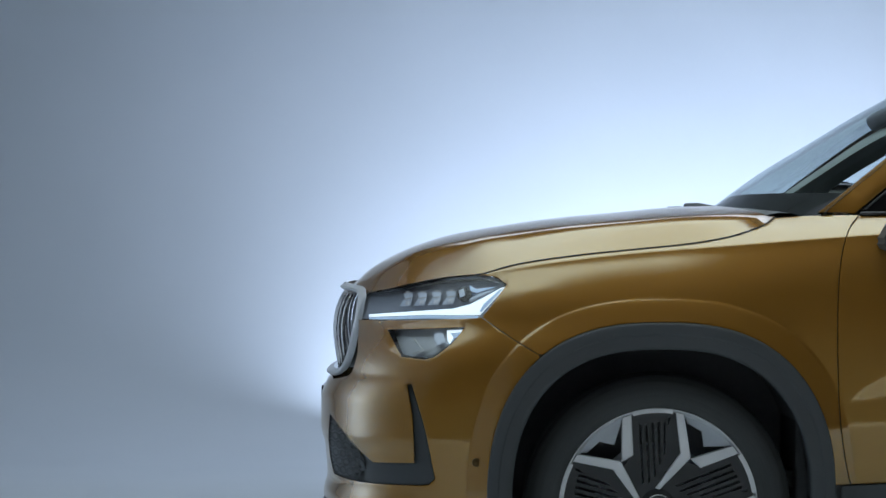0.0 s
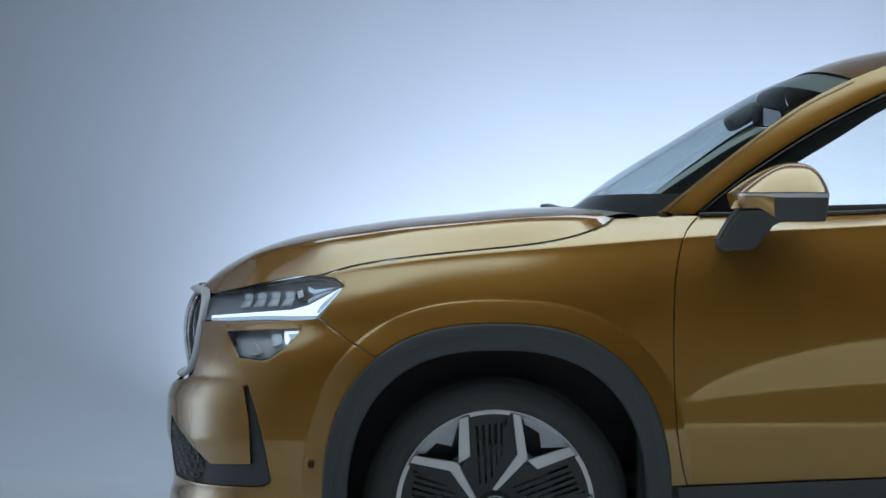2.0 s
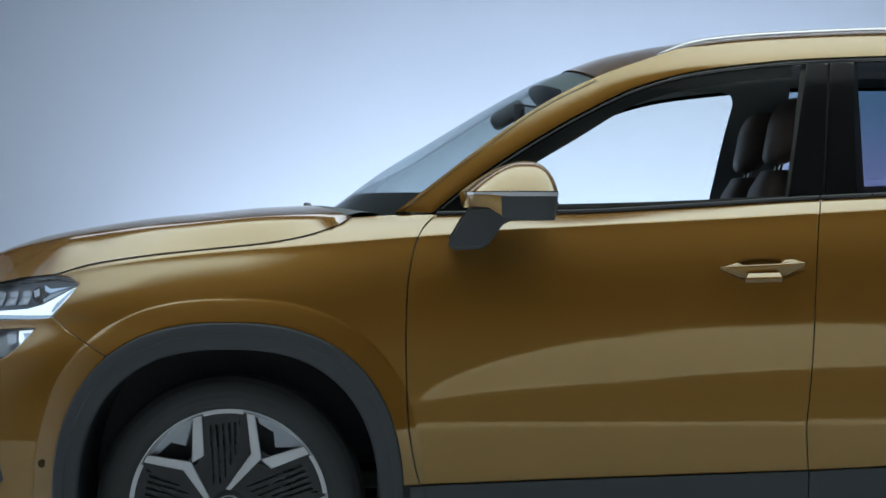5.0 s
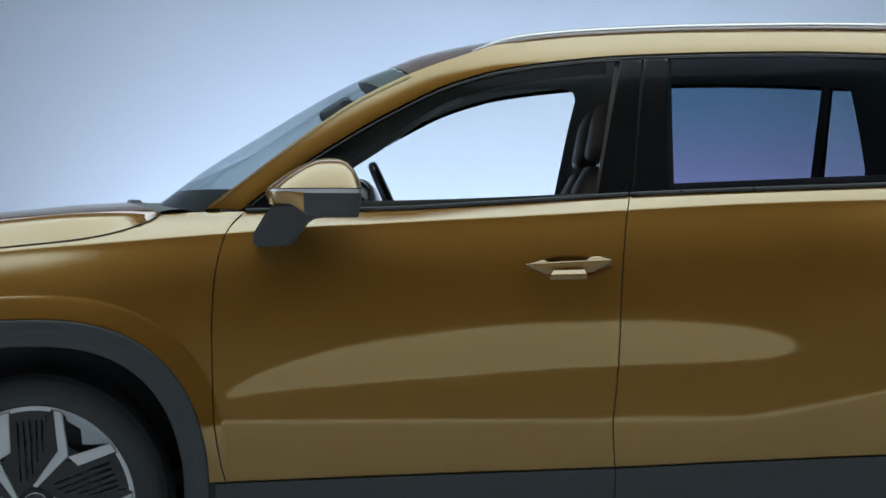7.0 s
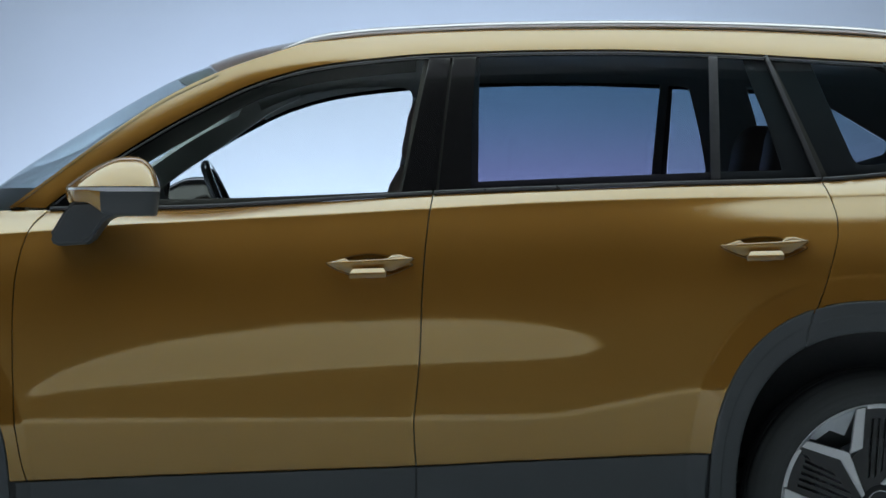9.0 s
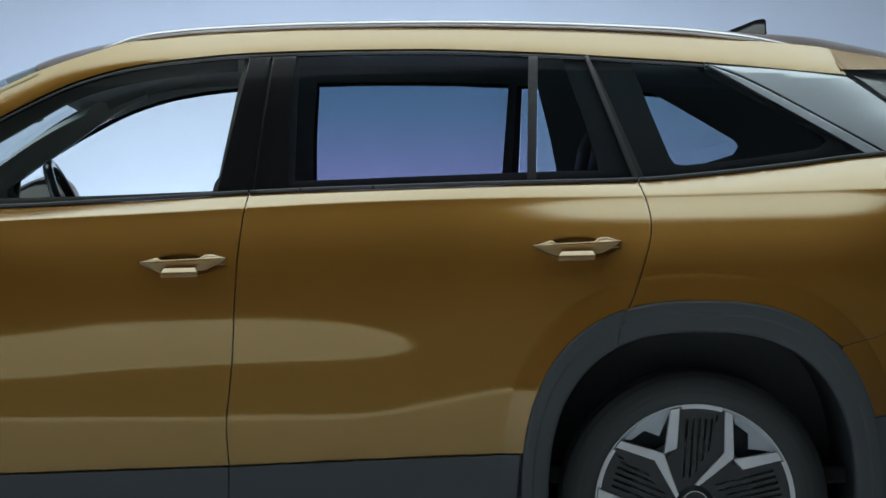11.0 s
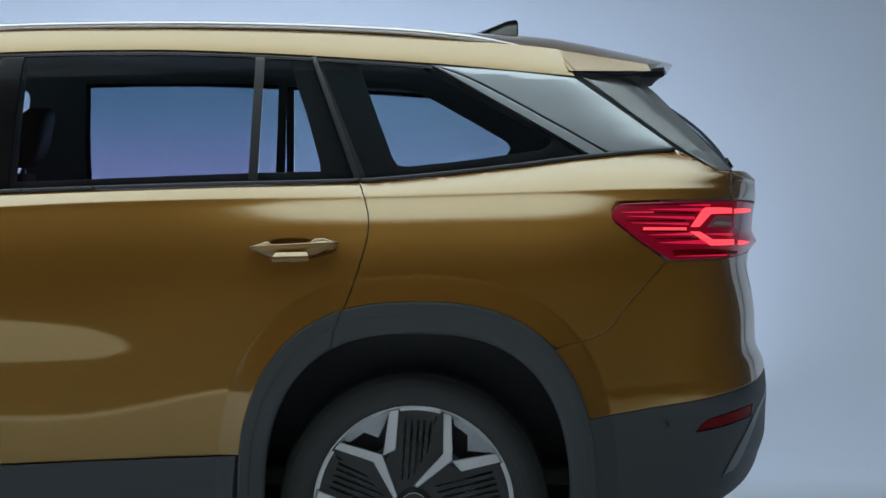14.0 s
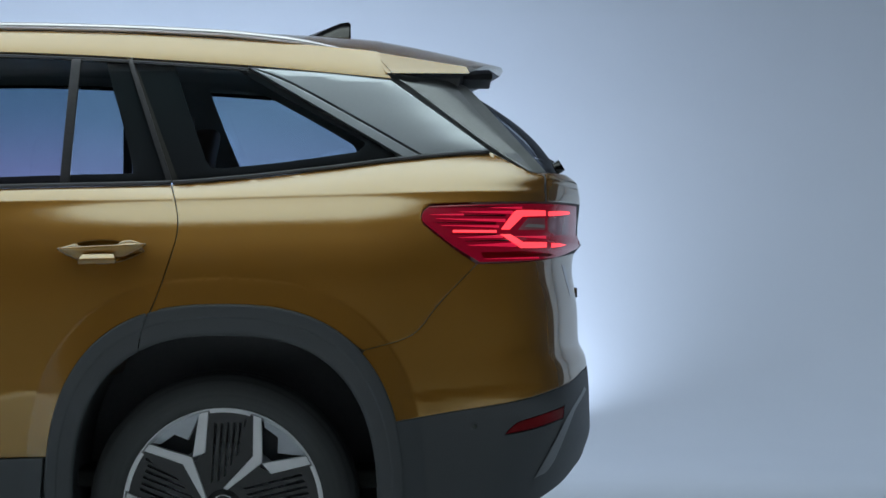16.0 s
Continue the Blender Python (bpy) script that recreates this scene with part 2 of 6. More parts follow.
def inset(p, d):
    """The outline moved inwards by d."""
    p = list(p)
    if area2(p) < 0:
        p.reverse()
    out = []
    for i in range(len(p)):
        a, b, c = (np.array(p[j % len(p)]) for j in (i - 1, i, i + 1))
        u, v = b - a, c - b
        u, v = u / (np.linalg.norm(u) + 1e-9), v / (np.linalg.norm(v) + 1e-9)
        n = np.array((-u[1] - v[1], u[0] + v[0]))
        k = max(0.35, (1 + u @ v) / 2)
        out.append(tuple(b + n / 2 * d / k))
    return out


def inside(p, pts):
    x, y = pts[:, 0], pts[:, 1]
    q = np.array(p)
    r = np.zeros(len(pts), bool)
    for (x0, y0), (x1, y1) in zip(q, np.roll(q, -1, 0)):
        if y0 != y1:
            r ^= ((y0 > y) != (y1 > y)) & (x < (x1 - x0) * (y - y0) / (y1 - y0) + x0)
    return r


def fill(outer, holes=(), step=0.02, extra=(), rim=0.0):
    """Triangles of an outline with holes, with a grid of points inside. Returns points, triangles and the loops' indices."""
    loops = [list(outer)] + [list(h) for h in holes]
    verts, edges, rings = [], [], []
    for l in loops:
        k = len(verts)
        verts += l
        rings.append(list(range(k, k + len(l))))
        edges += [(k + i, k + (i + 1) % len(l)) for i in range(len(l))]
    nb = len(verts)
    if step:
        q = np.array(outer)
        lo, hi = q.min(0), q.max(0)
        gx, gy = np.meshgrid(np.arange(lo[0] + step * 0.37, hi[0], step), np.arange(lo[1] + step * 0.41, hi[1], step))
        g = np.stack([gx.ravel(), gy.ravel()], 1)
        if len(extra):
            ex = np.array(extra)
            ex = ex[(ex >= lo).all(1) & (ex <= hi).all(1)]
            for k in range(0, len(g) if len(ex) else 0, 2000):
                far = ((g[k:k + 2000, None] - ex[None]) ** 2).sum(2).min(1) > (0.55 * step) ** 2
                g[k:k + 2000][~far] = np.nan
            g = np.concatenate([g[~np.isnan(g[:, 0])], ex]) if len(ex) else g
        ok = inside(outer, g)
        for h in holes:
            ok &= ~inside(h, g)
        g = g[ok]
        if len(g):
            b = np.array(verts)
            keep = np.ones(len(g), bool)
            for k in range(0, len(g), 2000):
                keep[k:k + 2000] = (((g[k:k + 2000, None] - b[None]) ** 2).sum(2).min(1) > (0.33 * step) ** 2)
            g = g[keep]
            if rim:
                # an even row of points just inside every edge, so that the rounded rim shades evenly
                row = np.array([q for i, l in enumerate(loops) for q in inset(l, rim if i == 0 else -rim)])
                ok = inside(outer, row)
                for h in holes:
                    ok &= ~inside(h, row)
                for k in range(0, len(row), 1000):
                    ok[k:k + 1000] &= (((row[k:k + 1000, None] - b[None]) ** 2).sum(2).min(1) > (0.8 * rim) ** 2)
                row = row[ok]
                far = np.ones(len(g), bool)
                for k in range(0, len(g) if len(row) else 0, 2000):
                    far[k:k + 2000] = (((g[k:k + 2000, None] - row[None]) ** 2).sum(2).min(1) > (0.3 * step) ** 2)
                g = np.concatenate([g[far], row]) if len(row) else g
            verts = verts + [tuple(v) for v in g]
    vo, _, fo, orig, _, _ = delaunay_2d_cdt([Vector(v) for v in verts], edges, [], 0, 1e-7)
    vo = np.array([(v.x, v.y) for v in vo])
    f = np.array([t for t in fo if len(t) == 3])
    c = vo[f].mean(1)
    ok = inside(outer, c)
    for h in holes:
        ok &= ~inside(h, c)
    f = f[ok]
    a, b, cc = vo[f[:, 0]], vo[f[:, 1]], vo[f[:, 2]]
    cr = (b[:, 0] - a[:, 0]) * (cc[:, 1] - a[:, 1]) - (b[:, 1] - a[:, 1]) * (cc[:, 0] - a[:, 0])
    f = f[np.abs(cr) > 1e-10]
    cr = cr[np.abs(cr) > 1e-10]
    f[cr < 0] = f[cr < 0][:, ::-1]
    back = {}
    for i, o in enumerate(orig):
        for k in o:
            back.setdefault(k, i)
    return vo, f, [[back.get(i, i) for i in r] for r in rings]


def mesh_part(name, verts, faces, mat, parent=None, label="", normals=None, flat=False):
    me = bpy.data.meshes.new(name)
    me.from_pydata([tuple(map(float, v)) for v in verts], [], [tuple(map(int, f)) for f in faces])
    me.materials.append(mat)
    me.polygons.foreach_set("use_smooth", [not flat] * len(me.polygons))
    me.update()
    if normals is not None:
        me.normals_split_custom_set_from_vertices([tuple(map(float, n)) for n in normals])
    ob = new(name, me)
    if parent is not None:
        ob.parent = parent
    if label:
        tagged(ob, label)
    return ob


def part(name, bm, mat, parent, label="", flat=True):
    me = bpy.data.meshes.new(name)
    bm.to_mesh(me)
    bm.free()
    me.materials.append(mat)
    me.polygons.foreach_set("use_smooth", [not flat] * len(me.polygons))
    ob = new(name, me)
    ob.parent = parent
    if label:
        tagged(ob, label)
    return ob


def grid_part(name, nu, nv, fn, mat, parent, label="", close_u=False, flip=False):
    """A sheet of nu x nv points from fn(u, v), u and v from 0 to 1."""
    verts = [fn(i / (nu - (0 if close_u else 1)), j / (nv - 1)) for i in range(nu) for j in range(nv)]
    faces = []
    for i in range(nu if close_u else nu - 1):
        for j in range(nv - 1):
            a, b = i * nv + j, ((i + 1) % nu) * nv + j
            f = (a, b, b + 1, a + 1)
            faces.append(f[::-1] if flip else f)
    return mesh_part(name, verts, faces, mat, parent, label)


def plate(name, outer, holes, thick, m, mat, parent, label="", step=0, bevel=0.0, segs=1):
    """A flat plate cut from an outline in x, z; its face at y = 0 looks to -y, its back lies at y = thick."""
    v, f, rings = fill(outer, holes, step)
    n = len(v)
    verts = [(p[0], 0.0, p[1]) for p in v] + [(p[0], thick, p[1]) for p in v]
    faces = [tuple(t) for t in f] + [tuple(n + np.array(t[::-1])) for t in f]
    for r in rings:
        for a, b in zip(r, r[1:] + r[:1]):
            faces.append((a, b, b + n, a + n))
    bm = bmesh.new()
    bv = [bm.verts.new(m @ Vector(p)) for p in verts]
    for t in faces:
        try:
            bm.faces.new([bv[i] for i in t])
        except ValueError:
            pass
    bmesh.ops.recalc_face_normals(bm, faces=bm.faces)
    if bevel:
        sharp = [e for e in bm.edges if len(e.link_faces) == 2 and e.calc_face_angle(0) > 0.9]
        bmesh.ops.bevel(bm, geom=sharp, offset=bevel, segments=segs, affect="EDGES")
    return part(name, bm, mat, parent, label, flat=True)


def rounded_box(size, r, m=Matrix(), segs=3):
    bm = bmesh.new()
    bmesh.ops.create_cube(bm, size=1)
    for v in bm.verts:
        v.co = Vector([v.co[i] * size[i] for i in range(3)])
    if r:
        bmesh.ops.bevel(bm, geom=list(bm.edges), offset=r, segments=segs, profile=0.5, affect="EDGES")
    bm.transform(m)
    return bm


def tube(name, pts, radius, mat, parent, label="", sides=8, flat_y=1.0):
    """A bar swept along 3D points."""
    p = [Vector(q) for q in pts]
    verts, faces = [], []
    for i, c in enumerate(p):
        t = (p[min(i + 1, len(p) - 1)] - p[max(i - 1, 0)]).normalized()
        a = t.cross(Vector((0, 1, 0)))
        a = a.normalized() if a.length > 1e-4 else Vector((1, 0, 0))
        b = t.cross(a)
        r = radius(i / (len(p) - 1)) if callable(radius) else radius
        for k in range(sides):
            w = 2 * math.pi * k / sides
            verts.append(c + a * (r * math.cos(w)) + b * (r * flat_y * math.sin(w)))
    for i in range(len(p) - 1):
        for k in range(sides):
            j = (k + 1) % sides
            faces.append((i * sides + k, i * sides + j, (i + 1) * sides + j, (i + 1) * sides + k))
    faces.append(tuple(range(sides))[::-1])
    faces.append(tuple((len(p) - 1) * sides + k for k in range(sides)))
    return mesh_part(name, verts, faces, mat, parent, label)


DLO_TOP = [(0.547, 1.152), (0.655, 1.238), (0.81, 1.343), (0.964, 1.432), (1.119, 1.505), (1.274, 1.548), (1.429, 1.569), (1.6, 1.583), (1.893, 1.591),
           (2.06, 1.592), (2.37, 1.583), (2.604, 1.57), (2.838, 1.555), (3.235, 1.521)]
Z_DLO = curve_of(DLO_TOP + [(3.6, 1.50)])


# ---- the car's form: half width H(x, z); x runs from nose to tail, front axle at 0 ----
HUB_Z = 0.360
REAR = 2.791
ZB = curve_of([(-1, 1.10), (-0.4, 1.135), (0.33, 1.146), (0.56, 1.148), (0.89, 1.151), (1.27, 1.17), (1.6, 1.19), (2.25, 1.214), (2.65, 1.225),
               (2.83, 1.24), (3.06, 1.266), (3.26, 1.292), (3.49, 1.312), (3.8, 1.318)])
ZS = curve_of([(-1, 0.93), (-0.6, 0.965), (-0.45, 0.993), (-0.27, 1.022), (-0.06, 1.046), (0.22, 1.067), (0.5, 1.088), (0.756, 1.106), (1.0, 1.12),
               (1.27, 1.133), (1.6, 1.151), (1.92, 1.167), (2.3, 1.178), (2.68, 1.187), (3.3, 1.204), (3.85, 1.212)])
ZC = curve_of([(-1, 0.50), (0.0, 0.56), (0.54, 0.581), (1.8, 0.588), (1.95, 0.599), (2.1, 0.629), (2.3, 0.668), (2.5, 0.69), (4, 0.69)])
XF = curve_of([(0.1, -0.82), (0.25, -0.90), (0.32, -0.924), (0.37, -0.922), (0.41, -0.912), (0.5, -0.918), (0.55, -0.93), (0.64, -0.928), (0.69, -0.909),
               (0.72, -0.892), (0.76, -0.894), (0.82, -0.896), (0.89, -0.889), (0.94, -0.868), (0.97, -0.845), (1.1, -0.80)])
XR = curve_of([(0.1, 3.72), (0.35, 3.765), (0.466, 3.799), (0.53, 3.817), (0.60, 3.814), (0.66, 3.811), (0.736, 3.803), (0.79, 3.780), (0.86, 3.778), (0.94, 3.769),
               (0.99, 3.762), (1.04, 3.768), (1.07, 3.790), (1.095, 3.777), (1.187, 3.782), (1.236, 3.768), (1.262, 3.73), (1.308, 3.69), (1.39, 3.607),
               (1.47, 3.51), (1.53, 3.43), (1.6, 3.35)])
# the pressed swoosh along the doors, between these two lines (as shares of the flank's height)
Q_UP = curve_of([(0.483, 0.125), (0.612, 0.273), (0.763, 0.363), (0.914, 0.422), (1.065, 0.456), (1.292, 0.494), (1.564, 0.497), (1.745, 0.482), (1.896, 0.443), (2.017, 0.369), (2.09, 0.295)])
Q_LOW = curve_of([(0.483, 0.120), (0.612, 0.162), (0.763, 0.186), (0.914, 0.204), (1.065, 0.219), (1.292, 0.248), (1.564, 0.266), (1.745, 0.272), (1.896, 0.273), (2.017, 0.275), (2.09, 0.284)])
LEAN = curve_of([(-0.3, -7.5), (-0.022, -7.5), (0.022, 1.0), (0.15, 0.9), (0.35, 0.5), (0.50, 1.5), (0.62, 5.5), (0.70, 9.0), (0.78, 16.0), (0.84, 20.5), (0.91, 24.5), (0.945, 25.5), (0.975, 22.5), (1.0, 17.5), (1.1, 17.5)])


def arch(x, z, rear):
    """How far a point lies from a wheel arch: 1 on the outer edge of its trim."""
    if rear:
        a, b, n, cx, cz = 0.475, 0.545, 2.6, REAR + 0.012, HUB_Z
    else:
        a, b, n, cx, cz = 0.466, 0.500, 2.5, 0.007, HUB_Z
    return (np.abs((x - cx) / a) ** n + np.abs((np.maximum(z, cz) - cz) / b) ** n) ** (1 / n)


def flare(x, z, rear):
    """How far the painted lip round a wheel arch stands out: least over the wheel, most beside it."""
    a, n, cx = ((0.466, 2.5, 0.007), (0.475, 2.6, REAR + 0.012))[rear]
    return 0.012 + 0.016 * np.clip((np.abs((x - cx) / a) / (arch(x, z, rear) + 1e-6)) ** n, 0, 1)


def arch_lip(x, z, rear):
    """Rise of that painted lip: a pressed edge, then a slope down to the trim."""
    k = arch(x, z, rear)
    return 0.82 * np.clip((1.12 - k) / 0.12, 0, 1.2) + 0.18 * smooth(-1.132, -1.114, -k) * smooth(0.62, 0.82, z)


# the doors' hollows, summed downwards from the shoulder crease
GX, GQ = np.arange(-1.0, 3.9, 0.02), np.arange(-1.3, 1.5, 0.004)


def hollow_table():
    x, q = np.meshgrid(GX, GQ, indexing="ij")
    lean = LEAN(q)
    lean = np.where(q < 0.012, lean * smooth(0.20, 0.48, x) * (1 - smooth(2.9, 3.2, x)), lean)
    band = smooth(-0.016, 0.022, q - Q_LOW(x)) * (1 - smooth(-0.045, 0.015, q - Q_UP(x)))
    lean = lean - 5.1 * band * smooth(0.47, 0.56, x) * (1 - smooth(1.96, 2.10, x))
    lean = lean + 6.0 * smooth(2.05, 2.5, x) * smooth(0.80, 0.88, q) * (1 - smooth(3.2, 3.6, x))
    lean = lean + smooth(2.0, 2.7, x) * (7.0 * smooth(0.45, 0.78, q) + 8.0 * smooth(0.50, 0.70, q) * (1 - smooth(0.76, 0.86, q))) * (1 - smooth(3.1, 3.5, x))
    lean = lean + 10.0 * (1 - smooth(0.0, 0.5, x)) * smooth(0.4, 0.8, q)
    t = np.tan(np.radians(lean)) * 0.004 * (ZS(x) - ZC(x))
    c = np.cumsum(t[:, ::-1], 1)[:, ::-1]
    return c - np.array([np.interp(1.0, GQ, row) for row in c])[:, None]


HOLLOW = hollow_table()


def hollow(x, z):
    q = (z - ZC(x)) / (ZS(x) - ZC(x))
    i = np.clip((x - GX[0]) / 0.02, 0, len(GX) - 1.001)
    j = np.clip((q - GQ[0]) / 0.004, 0, len(GQ) - 1.001)
    a, b = i.astype(int), j.astype(int)
    s, t = i - a, j - b
    return (HOLLOW[a, b] * (1 - s) * (1 - t) + HOLLOW[a + 1, b] * s * (1 - t) + HOLLOW[a, b + 1] * (1 - s) * t + HOLLOW[a + 1, b + 1] * s * t)


def nose(x, z):
    n = 3.4 + 1.5 * (1 - smooth(0.70, 0.87, z))
    f = XF(z)
    r = np.clip((0.25 - x) / (0.25 - f), 0, 1)
    return (1 - r ** n) ** (1 / n)


# how squarely the flank turns the corner at the tail, and how much the tail bulges across the car
TAIL_N = curve_of([(0.2, 9.0), (0.5, 11.0), (0.60, 15.0), (0.66, 18.0), (0.86, 18.0), (0.98, 16.0), (1.05, 13.0), (1.15, 11.0), (1.22, 11.0), (1.31, 11.0), (1.38, 8.5), (1.45, 7.5), (1.6, 7.5)])
TAIL_M = curve_of([(0.2, 1.8), (0.5, 1.7), (0.7, 1.6), (1.0, 1.6), (1.05, 1.7), (1.15, 2.0), (1.22, 2.8), (1.27, 7.0), (1.31, 11.0), (1.38, 8.5), (1.45, 7.5), (1.6, 7.5)])


def tail(x, z):
    f = XR(z)
    r = np.clip((x - 2.65) / (f - 2.65), 0, 1)
    return (1 - r ** TAIL_N(z)) ** (1 / TAIL_M(z))


def glasshouse(x, z):
    d = np.maximum(z - ZB(x), 0)
    w = 0.853 + 0.014 * smooth(1.3, 2.2, x) - d * (0.40 + 0.16 * d) - (0.12 + 0.40 * smooth(1.0, 1.5, x)) * np.maximum(z - Z_DLO(x) + 0.010, 0) + 0.0125 * (1 - np.exp(-np.maximum(z - Z_DLO(x), 0) / 0.022))
    w = w - 0.05 * np.maximum(1.2 - x, 0) ** 2 - 0.078 * np.maximum((x - 2.3) / 1.1, 0) ** 1.6
    return w


def H(x, z):
    x, z = np.broadcast_arrays(np.asarray(x, float), np.asarray(z, float))
    zs, zb = ZS(x), ZB(x)
    low = np.minimum(z, zs)
    side = 0.902 + hollow(x, low)
    for rear in (0, 1):
        side = side + flare(x, low, rear) * arch_lip(x, low, rear)
    side = side - 0.10 * np.maximum(0.40 - low, 0)
    t = np.clip((z - zs) / (zb - zs), 0, 1)
    edge = glasshouse(x, zb)
    bow = 0.12 + 0.12 * smooth(2.1, 2.7, x)
    w = np.where(z <= zs, side, side + (edge - side) * (t * (1 - bow) + bow * t * t))
    w = np.where(z > zb, glasshouse(x, z), w)
    return w * nose(x, z) * tail(x, z)


WRAP = 0.25


def to_u(x, z):
    f, r = XF(z), XR(z)
    a = np.clip((x - f) / WRAP, 0, 1) ** (1 / 3)
    b = np.clip((r - x) / WRAP, 0, 1) ** (1 / 3)
    u = np.where(x < f + WRAP, f + WRAP - 3 * WRAP * (1 - a), x)
    return np.where(x > r - WRAP, r - WRAP + 3 * WRAP * (1 - b), u)


def from_u(u, z):
    f, r = XF(z), XR(z)
    a = np.clip(1 - (f + WRAP - u) / (3 * WRAP), 0, 1)
    b = np.clip(1 - (u - r + WRAP) / (3 * WRAP), 0, 1)
    x = np.where(u < f + WRAP, f + WRAP * a ** 3, u)
    return np.where(u > r - WRAP, r - WRAP * b ** 3, x)


def crease_points():
    """Rows of points along the pressed lines of the flank, so that the mesh folds where the metal does."""
    out = []
    for x in np.arange(-0.6, 3.6, 0.010):
        for line in (ZS, ZC):
            for d in ((-0.025, -0.017, -0.010, -0.0045, 0.0045) if line is ZS else (-0.0045, 0.0045)):
                z = float(line(x)) + d
                out.append((float(to_u(x, z)), z))
        if 0.5 < x < 2.07:
            for line, ds in ((Q_UP, (-0.014, 0.0)), (Q_LOW, (0.0, 0.010))):
                for d in ds:
                    z = float(ZC(x)) + float(line(x)) * float(ZS(x) - ZC(x)) + d
                    out.append((x, z))
    for rear, cx in ((0, 0.007), (1, REAR + 0.012)):
        a, b, n = ((0.466, 0.500, 2.5), (0.475, 0.545, 2.6))[rear]
        for k in (1.095, 1.112, 1.122, 1.136):
            for w in np.linspace(0, math.pi, 130):
                c, s = math.cos(w), math.sin(w)
                out.append((cx + a * k * math.copysign(abs(c) ** (2 / n), c), HUB_Z + b * k * abs(s) ** (2 / n)))
    return out


CREASES = crease_points()


def panel(name, outer, mat, parent, label="", holes=(), off=0.0, gap=0.0017, depth=0.018, step=0.014, sides=(-1, 1), round_edge=0.5):
    """A body panel: an outline in side view laid on the car's form, with turned-in edges; one on each flank."""
    lift = off if callable(off) else (lambda x, z: off)
    warp = lambda p: [(float(to_u(a, b)), b) for a, b in p]
    o = warp(outer if area2(list(outer)) > 0 else list(outer)[::-1])
    o = inset(o, gap) if gap else o
    hs = []
    for h in holes:
        h = list(h) if area2(list(h)) > 0 else list(h)[::-1]
        hs.append(inset(warp(h), -gap) if gap else warp(h))
    v, f, rings = fill(o, hs, step, CREASES if step and step < 0.02 else (), 0.003 if step and step < 0.02 else 0)
    u, z = v[:, 0], v[:, 1]

    def place(u, z):
        x = from_u(u, z)
        return np.stack([x, -(H(x, z) + lift(x, z)), z], 1)
    e = 0.0035
    p = place(u, z)
    du = place(u + e, z) - place(u - e, z)
    dz = place(u, z + e) - place(u, z - e)
    n = np.cross(du, dz)
    n /= np.linalg.norm(n, axis=1)[:, None] + 1e-12
    n[n[:, 1] > 0] *= -1
    verts, norms, faces = list(p), [k for k in n], [tuple(t) for t in f]
    for k, r in enumerate(rings):
        pts = np.array([(p[i][0], p[i][2]) for i in r])
        t = np.roll(pts, -1, 0) - np.roll(pts, 1, 0)
        side = np.stack([t[:, 1], np.zeros(len(t)), -t[:, 0]], 1)
        side /= np.linalg.norm(side, axis=1)[:, None] + 1e-9
        if k:
            side = -side
            if area2([tuple(q) for q in pts]) < 0:
                side = -side
        b = len(verts)
        for i, s in zip(r, side):
            w = n[i] * 0.6 + s * 0.8
            norms[i] = n[i] * (1 - 0.35 * round_edge) + s * 0.35 * round_edge
            norms[i] = norms[i] / np.linalg.norm(norms[i])
            verts.append(p[i])
            norms.append(w)
        for i, s in zip(r, side):
            verts.append(p[i] + np.array((0, depth, 0)))
            norms.append(s)
        m = len(r)
        for i in range(m):
            j = (i + 1) % m
            q = (b + i, b + j, b + m + j, b + m + i)
            faces.append(q[::-1])
    made = []
    for s in sides:
        if s < 0:
            made.append(mesh_part(name, verts, faces, mat, parent, label, norms))
        else:
            k = np.array((1, -1, 1))
            made.append(mesh_part(name, [q * k for q in verts], [t[::-1] for t in faces], mat, parent, label, [q * k for q in norms]))
    return made


def on_side(x, z, off=0.0):
    return Vector((x, -(float(H(x, z)) + off), z))

# ---- the studio ----
def cove_profile():
    """Floor and wall in one sweep: level, then bending up ever more steeply and easing out into the wall."""
    pts = [(y, 0.0) for y in (-15.0, -8.0, -3.0, 0.0, 2.0, 4.0)]
    y, z, n, arc = 4.0, 0.0, 60, 6.6
    for i in range(n):
        t = (i + 0.5) / n
        a = math.pi / 2 * t * t * (3 - 2 * t)
        y, z = y + math.cos(a) * arc / n, z + math.sin(a) * arc / n
        pts.append((y, z))
    return pts + [(y, 5.0), (y, 7.6)]


